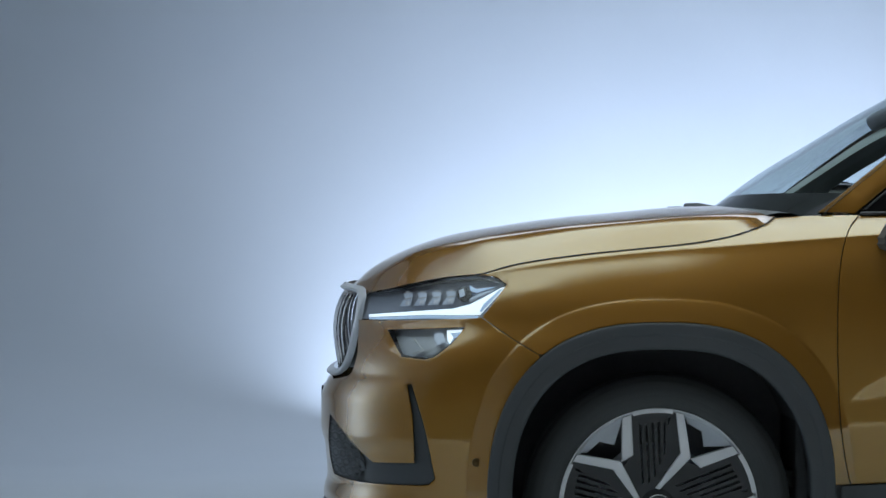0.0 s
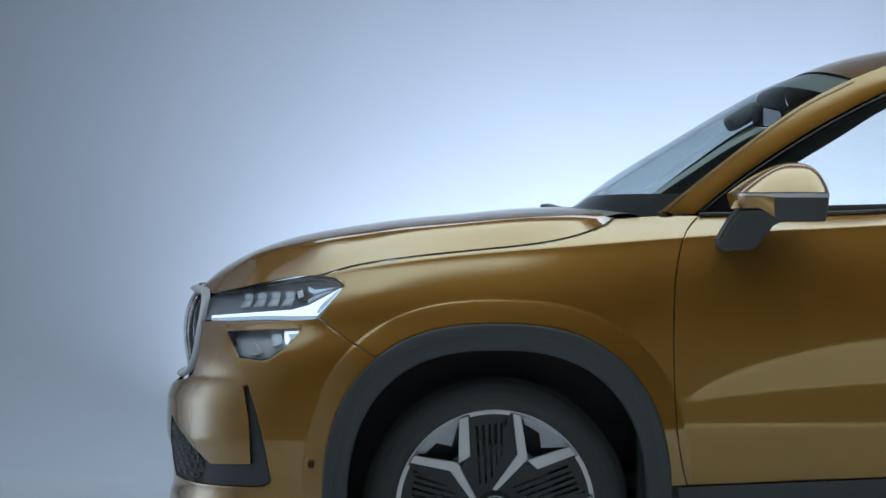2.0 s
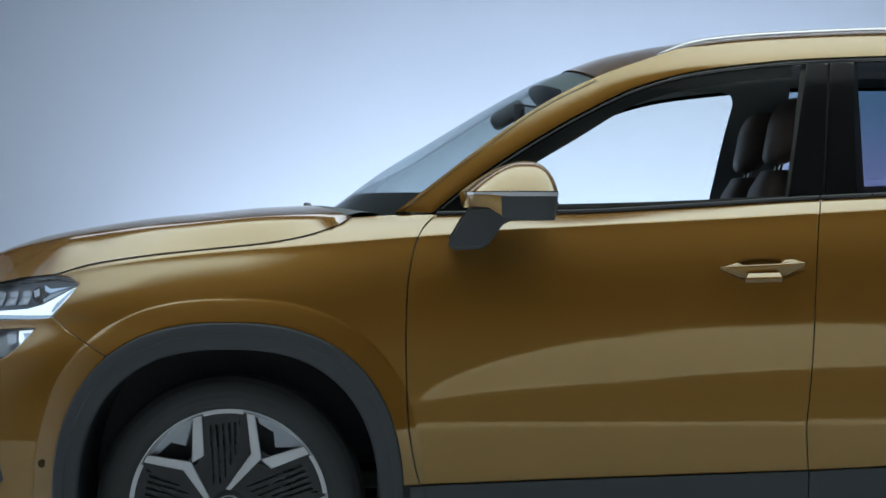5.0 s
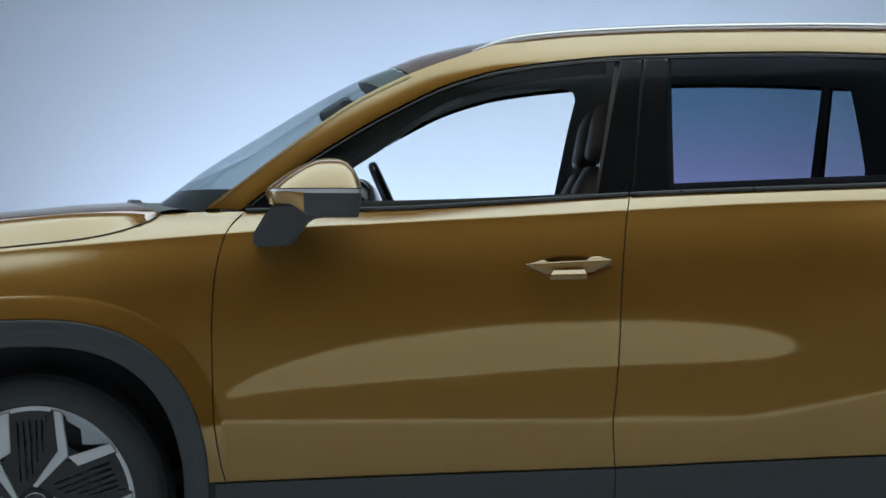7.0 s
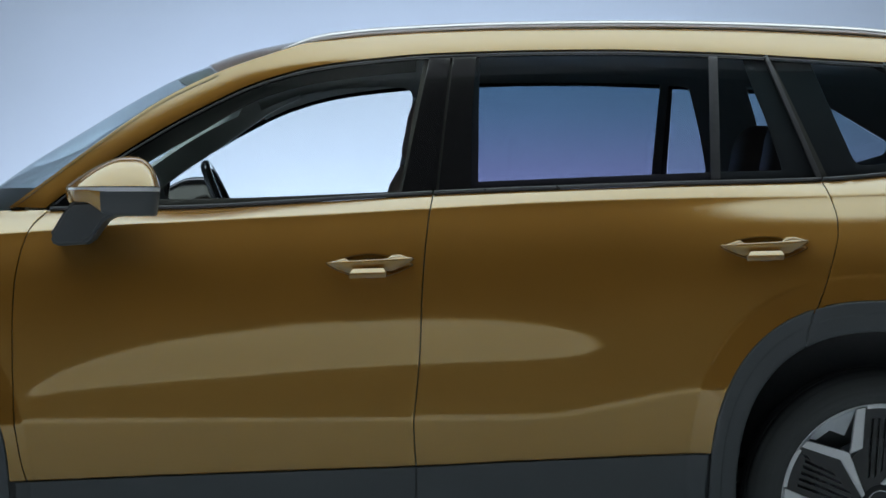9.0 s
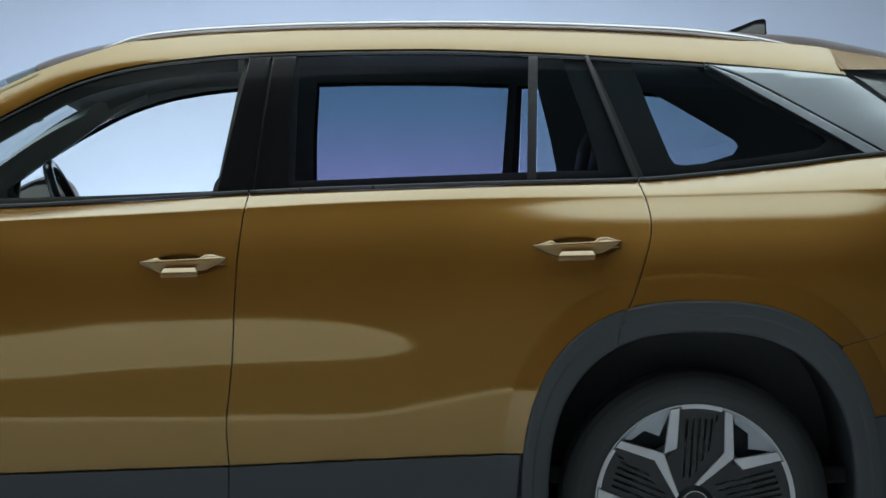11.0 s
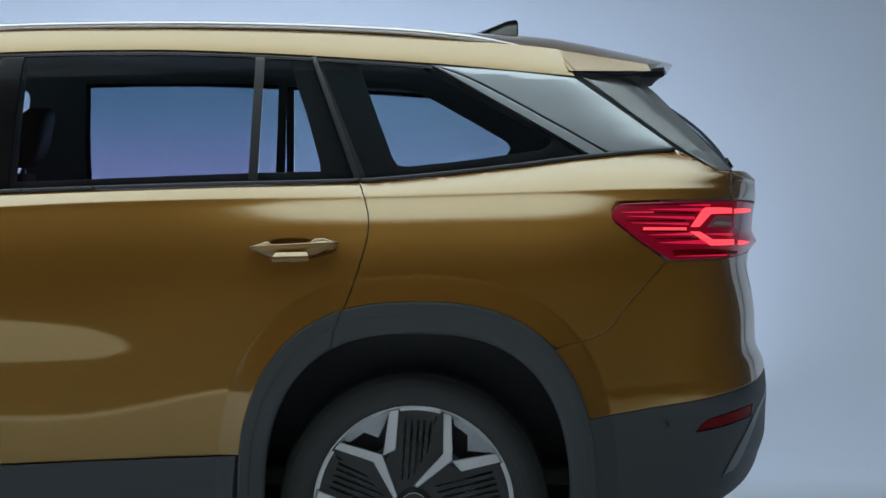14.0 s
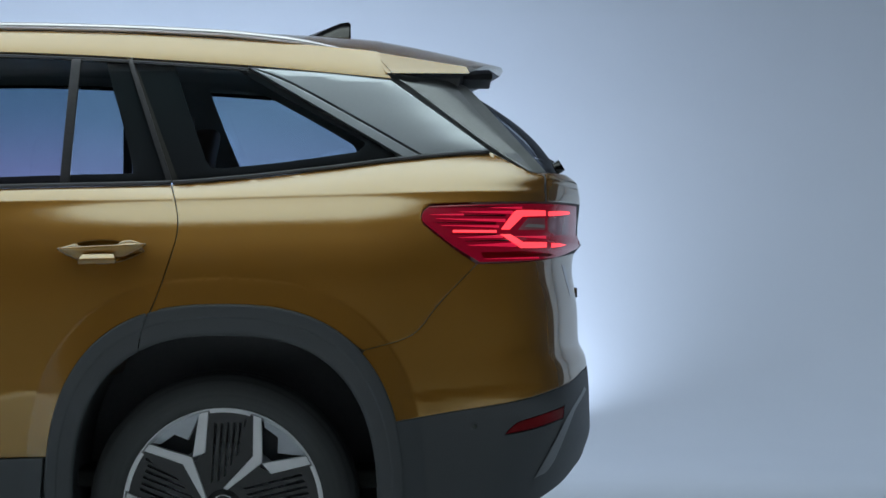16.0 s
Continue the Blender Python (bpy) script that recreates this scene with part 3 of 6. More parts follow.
def build_studio():
    prof = cove_profile()
    nx = 13
    xs = np.linspace(-7, 10, nx)
    for name, sub, thick in (("floor", prof[:5], (0, -0.1)), ("backdrop", prof[4:], (0.12, -0.05))):
        verts, faces = [], []
        for x in xs:
            for y, z in sub:
                verts.append((x, y, z))
        m = len(sub)
        for i in range(nx - 1):
            for j in range(m - 1):
                a = i * m + j
                faces.append((a, a + m, a + m + 1, a + 1))
        ob = mesh_part(name, verts, faces, COVE)
        sol = ob.modifiers.new("thickness", "SOLIDIFY")
        sol.thickness, sol.offset = 0.12, -1
        tagged(ob, "smooth pale blue-grey painted studio cove", "studio " + name, kind="structure")
    # unseen walls and ceiling, pale or dark to shape what the paint reflects
    for name, a, b in (("wall_west", (-7.2, -9.5, 0), (-7.0, 9.3, 7.6)), ("wall_east", (10.0, 4.6, 0), (10.2, 9.3, 7.6)),
                       ("wall_southwest", (-7.2, -15, 0), (-7.0, -9.5, 7.6)), ("wall_southeast", (10.0, -15, 0), (10.2, 4.6, 7.6)),
                       ("wall_south", (-7.2, -15.2, 0), (10.2, -15.0, 7.6)), ("ceiling", (-7.2, -15.2, 7.6), (10.2, 9.3, 7.8))):
        bm = rounded_box([b[i] - a[i] for i in range(3)], 0)
        bm.transform(Matrix.Translation([(a[i] + b[i]) / 2 for i in range(3)]))
        ob = part(name, bm, COVE if name in ("wall_west", "wall_east") else STUDIO, None)
        tagged(ob, ("pale blue-grey painted studio " if name in ("wall_west", "wall_east") else "matt dark grey studio ") + name.split("_")[0], name.split("_")[0], kind="structure")


build_studio()


def build_softbox():
    box = part("overhead_softbox", rounded_box((11.4, 3.2, 0.30), 0.05, Matrix.Translation((0, 0, 0.18))), STUDIO, None)
    tagged(box, "lit white overhead softbox hung above the car", "softbox")
    mesh_part("diffuser", [(-5.6, -1.5, 0), (5.6, -1.5, 0), (5.6, 1.5, 0), (-5.6, 1.5, 0)], [(0, 3, 2, 1)], DIFFUSER, box, "glowing white cloth", flat=True)
    for x in (-5, 5):
        for y in (-1.35, 1.35):
            tube("suspension_rod", [(x, y, 0.3), (x, y, 3.3)], 0.015, STUDIO, box, sides=6)
    box.matrix_world = pose(1.4, -1.0, 4.3)


build_softbox()

# ---- the car ----
car = tagged(new("car"), "gold metallic mid-size SUV parked on the studio floor", "car")

# edges that neighbouring panels share, in side view
HOOD_GAP = [(-0.484, 0.985), (-0.465, 0.988), (-0.368, 1.015), (-0.214, 1.038), (-0.06, 1.054), (0.094, 1.07), (0.202, 1.089), (0.295, 1.12), (0.329, 1.143)]
FENDER_DOOR = [(0.558, 1.150), (0.522, 1.109), (0.499, 1.049), (0.484, 0.958), (0.479, 0.838), (0.481, 0.687), (0.488, 0.566), (0.506, 0.46), (0.517, 0.424)]
DOOR_DOOR = [(1.597, 1.187), (1.586, 1.124), (1.576, 1.033), (1.568, 0.912), (1.563, 0.776), (1.553, 0.656), (1.546, 0.588), (1.549, 0.505), (1.552, 0.463)]
DOOR_QUARTER = [(2.646, 1.223), (2.661, 1.181), (2.673, 1.128), (2.671, 1.075), (2.653, 1.008), (2.631, 0.94), (2.604, 0.872)]
SILL = [(0.517, 0.424), (0.967, 0.442), (1.552, 0.463), (1.924, 0.481), (2.327, 0.499)]
BUMPER_FENDER = [(-0.473, 0.872), (-0.393, 0.817), (-0.322, 0.774)]
BUMPER_QUARTER = [(3.468, 1.013), (3.371, 0.912), (3.318, 0.844), (3.273, 0.814), (3.172, 0.786)]
LAMP = [(-0.771, 0.934), (-0.671, 0.956), (-0.562, 0.977), (-0.484, 0.985)]
ROOF_TOP = [(0.445, 1.156), (0.531, 1.222), (0.687, 1.342), (0.843, 1.452), (1.0, 1.533), (1.18, 1.598), (1.27, 1.622), (1.5, 1.646), (1.8, 1.656),
            (2.1, 1.657), (2.5, 1.65), (2.84, 1.632), (3.1, 1.612), (3.196, 1.602)]
Z_ROOF = curve_of(ROOF_TOP)


def arch_line(rear, k, z0, z1, dx=0.0, n=36):
    """Points along a wheel arch at k times its outer edge, from the front foot at height z0 to the rear foot at z1."""
    if rear:
        a, b, e, cx = 0.475 * k, 0.545 * k, 2.6, REAR + 0.012
    else:
        a, b, e, cx = 0.466 * k, 0.500 * k, 2.5, 0.007
    out = []
    for i in range(n + 1):
        w = math.pi * (1 - i / n)
        c, s = math.cos(w), math.sin(w)
        out.append((cx + dx + a * math.copysign(abs(c) ** (2 / e), c), HUB_Z + b * abs(s) ** (2 / e)))
    f = [p for p in out if p[1] > (z0 if p[0] < cx else z1)]
    first, last = out[0][0], out[-1][0]

    def x_at(z, sgn):
        r = 1 - min(1, max(0, (z - HUB_Z) / b)) ** e
        return cx + dx + sgn * a * max(r, 0) ** (1 / e)
    return [(x_at(z0, -1), z0)] + f + [(x_at(z1, 1), z1)]


def cup(cx, cz):
    u = np.linspace(-1, 1, 25)
    return [(cx + 0.112 * k, cz - 0.033 * (1 - k * k) - 0.0005) for k in u] + [(cx + 0.112 * k, cz + 0.027 * (1 - k * k) + 0.0005) for k in u[::-1]]


def build_skin():
    # front fender: hood gap, door gap, arch, bumper joint, lamp
    af = [p for p in arch_line(0, 1.0, 0.774, 0.424)]
    fender = loop(HOOD_GAP, [(0.329, 1.143), (0.445, 1.149), (0.556, 1.150)], FENDER_DOOR, [FENDER_DOOR[-1], af[-1]], af[::-1],
                  [af[0], BUMPER_FENDER[-1]], BUMPER_FENDER[::-1], [(-0.473, 0.872), (-0.434, 0.921), (-0.406, 0.96)], [(-0.406, 0.96), (-0.429, 0.977), (-0.484, 0.985)])
    panel("front_fender", fender, PAINT, car)
    # front door
    sill_f, sill_r = SILL[:3], SILL[2:]
    belt_f = [(x, float(ZB(x))) for x in np.linspace(1.597, 0.558, 24)]
    panel("front_door", loop(FENDER_DOOR, sill_f, DOOR_DOOR[::-1], belt_f), PAINT, car, holes=[cup(1.43, 1.0)])
    # rear door
    ar = arch_line(1, 1.0, 0.499, 0.599)
    ar_door = [p for p in ar if p[0] < 2.602]
    belt_r = [(x, float(ZB(x))) for x in np.linspace(2.646, 1.597, 24)]
    panel("rear_door", loop(DOOR_DOOR, sill_r[:-1] + [ar_door[0]], ar_door + [(2.600, 0.868)], DOOR_QUARTER[::-1], belt_r), PAINT, car, holes=[cup(2.476, 1.045)])
    for cx, cz in ((1.43, 1.0), (2.476, 1.045)):
        panel("handle_cup", cup(cx, cz), PAINT, car, "hollow behind the door handle", off=lambda x, z, cx=cx, cz=cz: -0.030 * np.clip(1 - ((x - cx) / 0.112) ** 2 - np.abs(z - cz) / np.where(z > cz, 0.027, 0.033), 0, 1) ** 0.7, gap=0, step=0.008)
    # quarter panel
    aq = [p for p in ar if p[0] > 2.608]
    aq_up = [p for p in aq if p[0] < 3.17 or p[1] > 0.786]
    aq_up = [p for p in aq_up if p[1] > 0.79] + [(3.166, 0.787)]
    belt_q = [(x, float(ZB(x))) for x in np.linspace(3.50, 2.646, 30)]
    panel("quarter_panel", loop(DOOR_QUARTER, [(2.604, 0.872)] + aq_up, BUMPER_QUARTER[::-1], [(3.468, 1.013), (3.403, 1.057), (3.327, 1.117)],
                                [(3.319, 1.140), (3.325, 1.155), (3.342, 1.171)], [(3.342, 1.171), (3.464, 1.176), (3.655, 1.180)], [(3.655, 1.182), (3.652, 1.256)],
                                [(3.650, 1.257), (3.612, 1.262)], [(3.612, 1.262), (3.505, 1.318)], belt_q), PAINT, car)
    # tailgate lip between window and lamps
    zr = np.linspace(1.180, 1.262, 12)
    edge = [(float(XR(z)) - 1e-6, z) for z in zr]
    panel("tailgate", loop([(3.620, 1.259), (3.655, 1.256)], [(3.655, 1.256), (3.658, 1.181)], [(3.658, 1.181), (3.70, 1.180), (edge[0][0], 1.180)], edge, [edge[-1], (3.68, 1.2615), (3.62, 1.2615)], step=0.012), PAINT, car, step=0.012)
    # front bumper, with openings for both lamps and the corner trim
    zf = np.linspace(0.69, 0.345, 30)
    front = [(float(XF(z)) + 1e-6, z) for z in zf]
    slot = loop([(-0.86, 0.565), (-0.808, 0.511), (-0.765, 0.477)], [(-0.765, 0.477), (-0.655, 0.481)], [(-0.652, 0.481), (-0.657, 0.60), (-0.671, 0.690)],
                [(-0.671, 0.690), (-0.661, 0.692)], [(-0.661, 0.692), (-0.626, 0.575), (-0.598, 0.44)], [(-0.598, 0.44), (-0.614, 0.424), (-0.64, 0.421)],
                [(-0.64, 0.421), (-0.80, 0.421), (-0.88, 0.43)], [(-0.88, 0.43), (-0.895, 0.50), (-0.89, 0.60)], [(-0.89, 0.60), (-0.86, 0.565)])
    fog = loop([(-0.728, 0.834), (-0.623, 0.838), (-0.519, 0.844)], [(-0.519, 0.844), (-0.553, 0.802), (-0.60, 0.765)], [(-0.60, 0.765), (-0.625, 0.759), (-0.688, 0.765)], [(-0.688, 0.765), (-0.728, 0.834)])
    af2 = [p for p in arch_line(0, 1.0, 0.345, 0.424) if p[1] < 0.774 and p[0] < 0] + [(-0.318, 0.772)]
    bumper = loop([(-0.812, 0.858), (-0.771, 0.859), (-0.609, 0.864), (-0.487, 0.870), (-0.473, 0.872)], BUMPER_FENDER, af2[::-1], [af2[0], (-0.70, 0.335), (-0.87, 0.345)], front[::-1],
                  [(-0.885, 0.692), (-0.855, 0.70), (-0.828, 0.715), (-0.812, 0.77)], [(-0.812, 0.77), (-0.812, 0.80), (-0.812, 0.86)])

    def bevel(x, z):
        # the bumper's corner pod stands proud of the lower flank
        return 0.009 * (1 - smooth(-0.003, 0.003, x + 0.666 + (z - 0.69) * 0.17)) * np.clip((z - 0.425) / 0.02, 0, 1) * np.clip((0.704 - z) / 0.010, 0, 1)
    panel("front_bumper", bumper, PAINT, car, holes=[slot, fog], off=bevel, gap=0.0008)
    panel("bumper_corner_trim", slot, CLADDING, car, "dark grey plastic corner trim", off=lambda x, z: -0.006 - 0.05 * (1 - smooth(-0.87, -0.76, x)), gap=0.001)
    # black core behind the tail lamps and the tailgate's edge
    core = [(float(XR(z)) - 1e-6, z) for z in np.linspace(0.98, 1.25, 20)]
    panel("tail_core", loop([(3.45, 0.98), core[0]], core, [core[-1], (3.45, 1.25)], [(3.45, 1.25), (3.45, 0.98)]), BLACK, car, "black core behind the tail lamps", off=-0.006, gap=0, step=0.025)
    # painted tail below the lamps
    low = [(3.254, 0.599), (3.40, 0.623), (3.567, 0.650), (3.70, 0.687), (3.76, 0.715)]
    aqb = [p for p in arch_line(1, 1.0, 0.499, 0.600) if p[0] > 3.0 and p[1] < 0.787]
    back = [(float(XR(z)) - 1e-6, z) for z in np.linspace(0.720, 1.045, 24)]
    panel("rear_bumper", loop(BUMPER_QUARTER, aqb, [aqb[-1], low[0]], low, [(3.76, 0.715), (back[0][0], 0.719)], back, [back[-1], (3.70, 1.033), (3.617, 1.020), (3.468, 1.013)]), PAINT, car,
          gap=0.0006, off=lambda x, z: 0.006 * (1 - smooth(0.655, 0.672, z - 0.09 * (x - 3.3))) * smooth(3.27, 3.34, x))
    # dark lower half of the rear bumper with its silver blade and reflector
    zr2 = np.linspace(0.455, 0.712, 24)
    rim = [(float(XR(z)) - 1e-6, z) for z in zr2]
    refl = loop([(3.543, 0.561), (3.573, 0.591), (3.64, 0.612), (3.705, 0.631)], [(3.705, 0.631), (3.703, 0.598)], [(3.703, 0.598), (3.62, 0.575), (3.543, 0.561)])
    foot = [(3.18, 0.285), (3.35, 0.30), (3.50, 0.325), (3.60, 0.36), (3.70, 0.405), (3.75, 0.44), (3.786, 0.455)]
    inner_r = [(3.266, 0.37), (3.268, 0.42), (3.266, 0.50), (3.254, 0.597)]
    panel("lower_rear_bumper", loop([low[0]] + low[1:], [(3.76, 0.715), (3.806, 0.714)], rim[::-1], foot[::-1], [foot[0], inner_r[0]], inner_r), CLADDING, car,
          "dark grey plastic lower bumper", holes=[refl], off=0.006)
    panel("rear_reflector", refl, RED_DARK, car, "dark red reflector", off=0.002, gap=0.001)
    panel("bumper_blade", loop([(3.781, 0.660), (3.743, 0.620), (3.722, 0.573), (3.681, 0.479), (3.656, 0.448)], [(3.656, 0.448), (3.621, 0.435)],
                               [(3.621, 0.435), (3.668, 0.516), (3.712, 0.598), (3.737, 0.635), (3.772, 0.673)], [(3.772, 0.673), (3.781, 0.660)]), BLADE, car, "satin grey bumper blade", off=0.012, depth=0.014)
    # plastic arch trims: an outer band, a step, and an inner lip that rolls into the well
    for rear, name in ((0, "front_arch_trim"), (1, "rear_arch_trim")):
        a, b, e, cx = ((0.466, 0.500, 2.5, 0.007), (0.475, 0.545, 2.6, REAR + 0.012))[rear]
        ki = 0.857 if not rear else 0.849
        prof = [(0.999, -0.012), (0.999, 0.0045), (0.995, 0.0065), (0.985, 0.0075), (0.945, 0.0072), (0.938, 0.0066), (0.935, 0.0035), (0.930, 0.0030), (ki + 0.03, 0.0005),
                (ki + 0.012, -0.002), (ki + 0.004, -0.006), (ki, -0.014), (ki, -0.040)]

        def at(w, k, z0, d):
            c, s = math.cos(w), math.sin(w)
            x = cx + a * k * math.copysign(abs(c) ** (2 / e), c)
            z = HUB_Z + b * k * max(s, 0.0) ** (2 / e) if s > 1e-6 else z0
            lead = flare(x, z, rear) * (arch_lip(x, z, rear) - 1.0)
            return (x, -(float(H(x, z)) - float(lead) + d), z)

        def angle_of(x, z):
            u, v = abs((x - cx) / a) ** (e / 2), ((z - HUB_Z) / b) ** (e / 2)
            return math.atan2(v, math.copysign(u, x - cx))
        parts = [(lambda k: math.pi, lambda k: 0.0)]
        if rear:
            wo, wi = angle_of(2.606, 0.872), angle_of(2.578, 0.779)
            mid = lambda k: wi + (wo - wi) * (k - ki) / (1 - ki)
            parts = [(lambda k: math.pi, lambda k: mid(k) + 0.004), (lambda k: mid(k) - 0.004, lambda k: 0.0)]
        for lo, hi in parts:
            n = 90
            ends = (abs(lo(1) - math.pi) < 1e-9, abs(hi(1)) < 1e-9)
            cols = ([None] if ends[0] else []) + [i / n for i in range(n + 1)] + ([2.0] if ends[1] else [])
            for sgn in (-1, 1):
                verts, faces = [], []
                for t in cols:
                    for k, d in prof:
                        if t is None or t == 2.0:
                            p = at(math.pi if t is None else 0.0, k, 0.30, d)
                        else:
                            w = lo(k) + (hi(k) - lo(k)) * t
                            p = at(min(max(w, 1e-5), math.pi - 1e-5), k, 0.36, d)
                        verts.append((p[0], p[1] * -sgn, p[2]))
                m = len(prof)
                for i in range(len(cols) - 1):
                    for q in range(m - 1):
                        f = (i * m + q, i * m + q + 1, (i + 1) * m + q + 1, (i + 1) * m + q)
                        faces.append(f if sgn < 0 else f[::-1])
                mesh_part(name, verts, faces, CLADDING, car, "dark grey plastic arch trim")
    sill_a = [(0.488, 0.424), (0.517, 0.424), (0.967, 0.442), (1.552, 0.463)]
    panel("sill_trim", loop(sill_a, [(1.552, 0.463), (1.552, 0.30), (1.55, 0.25)], [(1.55, 0.25), (0.52, 0.25)], [(0.52, 0.25), (0.49, 0.32), (0.489, 0.424)]), CLADDING, car, "dark grey plastic sill trim", off=lambda x, z: 0.012 - 0.02 * smooth(0.36, 0.30, z))
    panel("sill_trim", loop([(1.552, 0.463), (1.924, 0.481), (2.327, 0.499)], [(2.327, 0.499), (2.318, 0.40), (2.312, 0.25)], [(2.312, 0.25), (1.55, 0.25)], [(1.55, 0.25), (1.552, 0.463)]), CLADDING, car, "dark grey plastic sill trim", off=lambda x, z: 0.012 - 0.02 * smooth(0.36, 0.30, z))
    # lower lip under the front bumper
    zl = np.linspace(0.343, 0.23, 10)
    lip = [(float(XF(z)) + 1e-6, z) for z in zl]
    panel("front_lip", loop([(-0.46, 0.338), (-0.70, 0.331), (-0.87, 0.341)], lip, [lip[-1], (-0.46, 0.23)], [(-0.46, 0.23), (-0.46, 0.338)]), CLADDING, car, "dark grey plastic front lip", off=0.008)
    # pillars and roof side in one pressing
    top = ROOF_TOP
    panel("side_frame", loop(top, [(3.196, 1.602), (3.21, 1.56), (3.235, 1.521)], [(x, float(Z_DLO(x))) for x in np.linspace(3.235, 0.547, 110)], [DLO_TOP[0], ROOF_TOP[0]]), PAINT, car, step=0.008, round_edge=0.1)
    # closed inner body behind all joints
    hull = loop([(-0.80, 0.80), (-0.5, 0.93), (0.0, 1.03), (0.5, 1.11), (1.6, 1.17), (2.6, 1.20), (3.4, 1.26), (3.64, 1.24)], [(3.64, 1.24), (3.70, 0.9), (3.72, 0.5)], [(3.70, 0.42), (3.27, 0.32)],
                arch_line(1, 0.90, 0.33, 0.33)[::-1], [(2.3, 0.28), (0.5, 0.28)], arch_line(0, 0.88, 0.33, 0.33)[::-1], [(-0.46, 0.28), (-0.84, 0.32)], [(-0.865, 0.345), (-0.878, 0.42), (-0.878, 0.5), (-0.80, 0.80)])
    panel("inner_body", hull, BLACK, car, "black inner body behind the panels", off=-0.035, gap=0, depth=0.01, step=0.05)


build_skin()


# ---- hood, windscreen, roof, tail ----
Z_HOOD = curve_of([(-0.90, 0.925), (-0.865, 0.937), (-0.845, 0.951), (-0.825, 0.967), (-0.798, 0.993), (-0.748, 1.025), (-0.666, 1.063), (-0.552, 1.099), (-0.404, 1.126), (-0.24, 1.149),
                   (-0.076, 1.164), (0.055, 1.177), (0.145, 1.182), (0.34, 1.19)])
Z_LAMP = curve_of([(-0.90, 0.922), (-0.82, 0.928)] + LAMP + HOOD_GAP[1:])
Z_FOLD = curve_of([(-0.90, 0.924), (-0.80, 0.965), (-0.707, 1.018), (-0.651, 1.046), (-0.509, 1.079), (-0.335, 1.106), (-0.098, 1.13), (0.139, 1.146), (0.34, 1.155)])


def hood_point(u, v, sgn):
    end = 0.329 - 0.185 * (1 - v ** 2.2)
    a = u ** 1.6
    x = -0.866 + (end + 0.866) * a
    zg = float(Z_LAMP(x)) + 0.003
    yg = float(H(x, zg)) - 0.002
    fold = 0.925 - 0.05 * float(smooth(0.1, -0.6, x))
    zc, z0 = float(Z_FOLD(x)), float(Z_HOOD(x))
    if v < fold:
        z = z0 + (zc - z0) * (v / fold) ** 4
    else:
        t = (v - fold) / (1 - fold)
        z = zc + (zg - zc) * (t * 0.88 + 0.12 * t * t)
    return (x, sgn * v * yg, z)


grid_part("hood", 70, 81, lambda u, v: hood_point(u, abs(2 * v - 1), -1 if v < 0.5 else 1), PAINT, car, flip=True)


# dark bar laid along the hood gap, standing in for the shade in it
for sgn in (-1, 1):
    tube("hood_gap_bar", [(x, sgn * (float(H(x, z)) - 0.0005), z + 0.0012) for x, z in spline(HOOD_GAP, 0.02)], 0.0019, BLACK_GLOSS, car, "dark bar for the shaded gap along the hood's edge", sides=6)


def line_at(pts, u):
    p = np.array(pts)
    d = np.r_[0, np.cumsum(np.linalg.norm(np.diff(p, axis=0), axis=1))]
    return [float(np.interp(u * d[-1], d, p[:, k])) for k in range(p.shape[1])]


WS_EDGE = spline([(0.452, 1.150), (0.534, 1.217), (0.690, 1.336), (0.846, 1.446), (1.003, 1.526)], 0.03)
WS_MID = spline([(0.20, 1.145), (0.383, 1.28), (0.547, 1.380), (0.711, 1.478), (0.843, 1.548), (0.933, 1.582)], 0.03)


def screen_point(u, v):
    s = abs(2 * v - 1)
    e, c = line_at(WS_EDGE, u), line_at(WS_MID, u)
    y = float(H(e[0], e[1])) + 0.004
    k = s ** 2.3
    return (c[0] + (e[0] - c[0]) * k, (2 * v - 1) * y, c[1] + (e[1] - c[1]) * k)


ws = grid_part("windscreen", 30, 41, screen_point, SCREEN, car, "clear raked windscreen")
ws.visible_shadow = False
# dark printed border along the windscreen's edges
for sgn in (-1, 1):
    def border(u, v, sgn=sgn):
        p = screen_point(u, 0.5 + sgn * (0.5 - 0.011 * v))
        return (p[0] + 0.002, p[1], p[2] - 0.003)
    grid_part("windscreen_border", 30, 3, border, BLACK_GLOSS, car, "black printed glass border")
grid_part("windscreen_foot", 8, 41, lambda u, v: tuple(a + b for a, b in zip(screen_point(0.15 * u, v), (0.002, 0, -0.004))), FRIT, car, "black printed foot of the windscreen")
grid_part("windscreen_header", 6, 41, lambda u, v: tuple(a + b for a, b in zip(screen_point(0.88 + 0.12 * u, v), (0.002, 0, -0.004))), CABIN_MID, car, "dark sensor band of the windscreen")

Z_CROWN = curve_of([(0.93, 1.583), (1.04, 1.622), (1.2, 1.653), (1.5, 1.680), (2.0, 1.699), (2.5, 1.697), (3.085, 1.676), (3.2, 1.666)])


def roof_point(u, v):
    s = abs(2 * v - 1)
    a = 0.933 + 0.07 * s ** 2.3
    x = a + (3.197 - a) * u
    ze = float(Z_ROOF(x))
    y = float(H(x, ze)) - 0.004
    ze -= 0.003
    z = ze + (float(Z_CROWN(x)) - ze) * (1 - s ** 2.5)
    return (x, (2 * v - 1) * y, z)


grid_part("roof", 70, 41, roof_point, PAINT, car)


SPOILER_Y = (float(H(3.185, 1.600)) - 0.003, float(H(3.185, 1.600)) + 0.063)


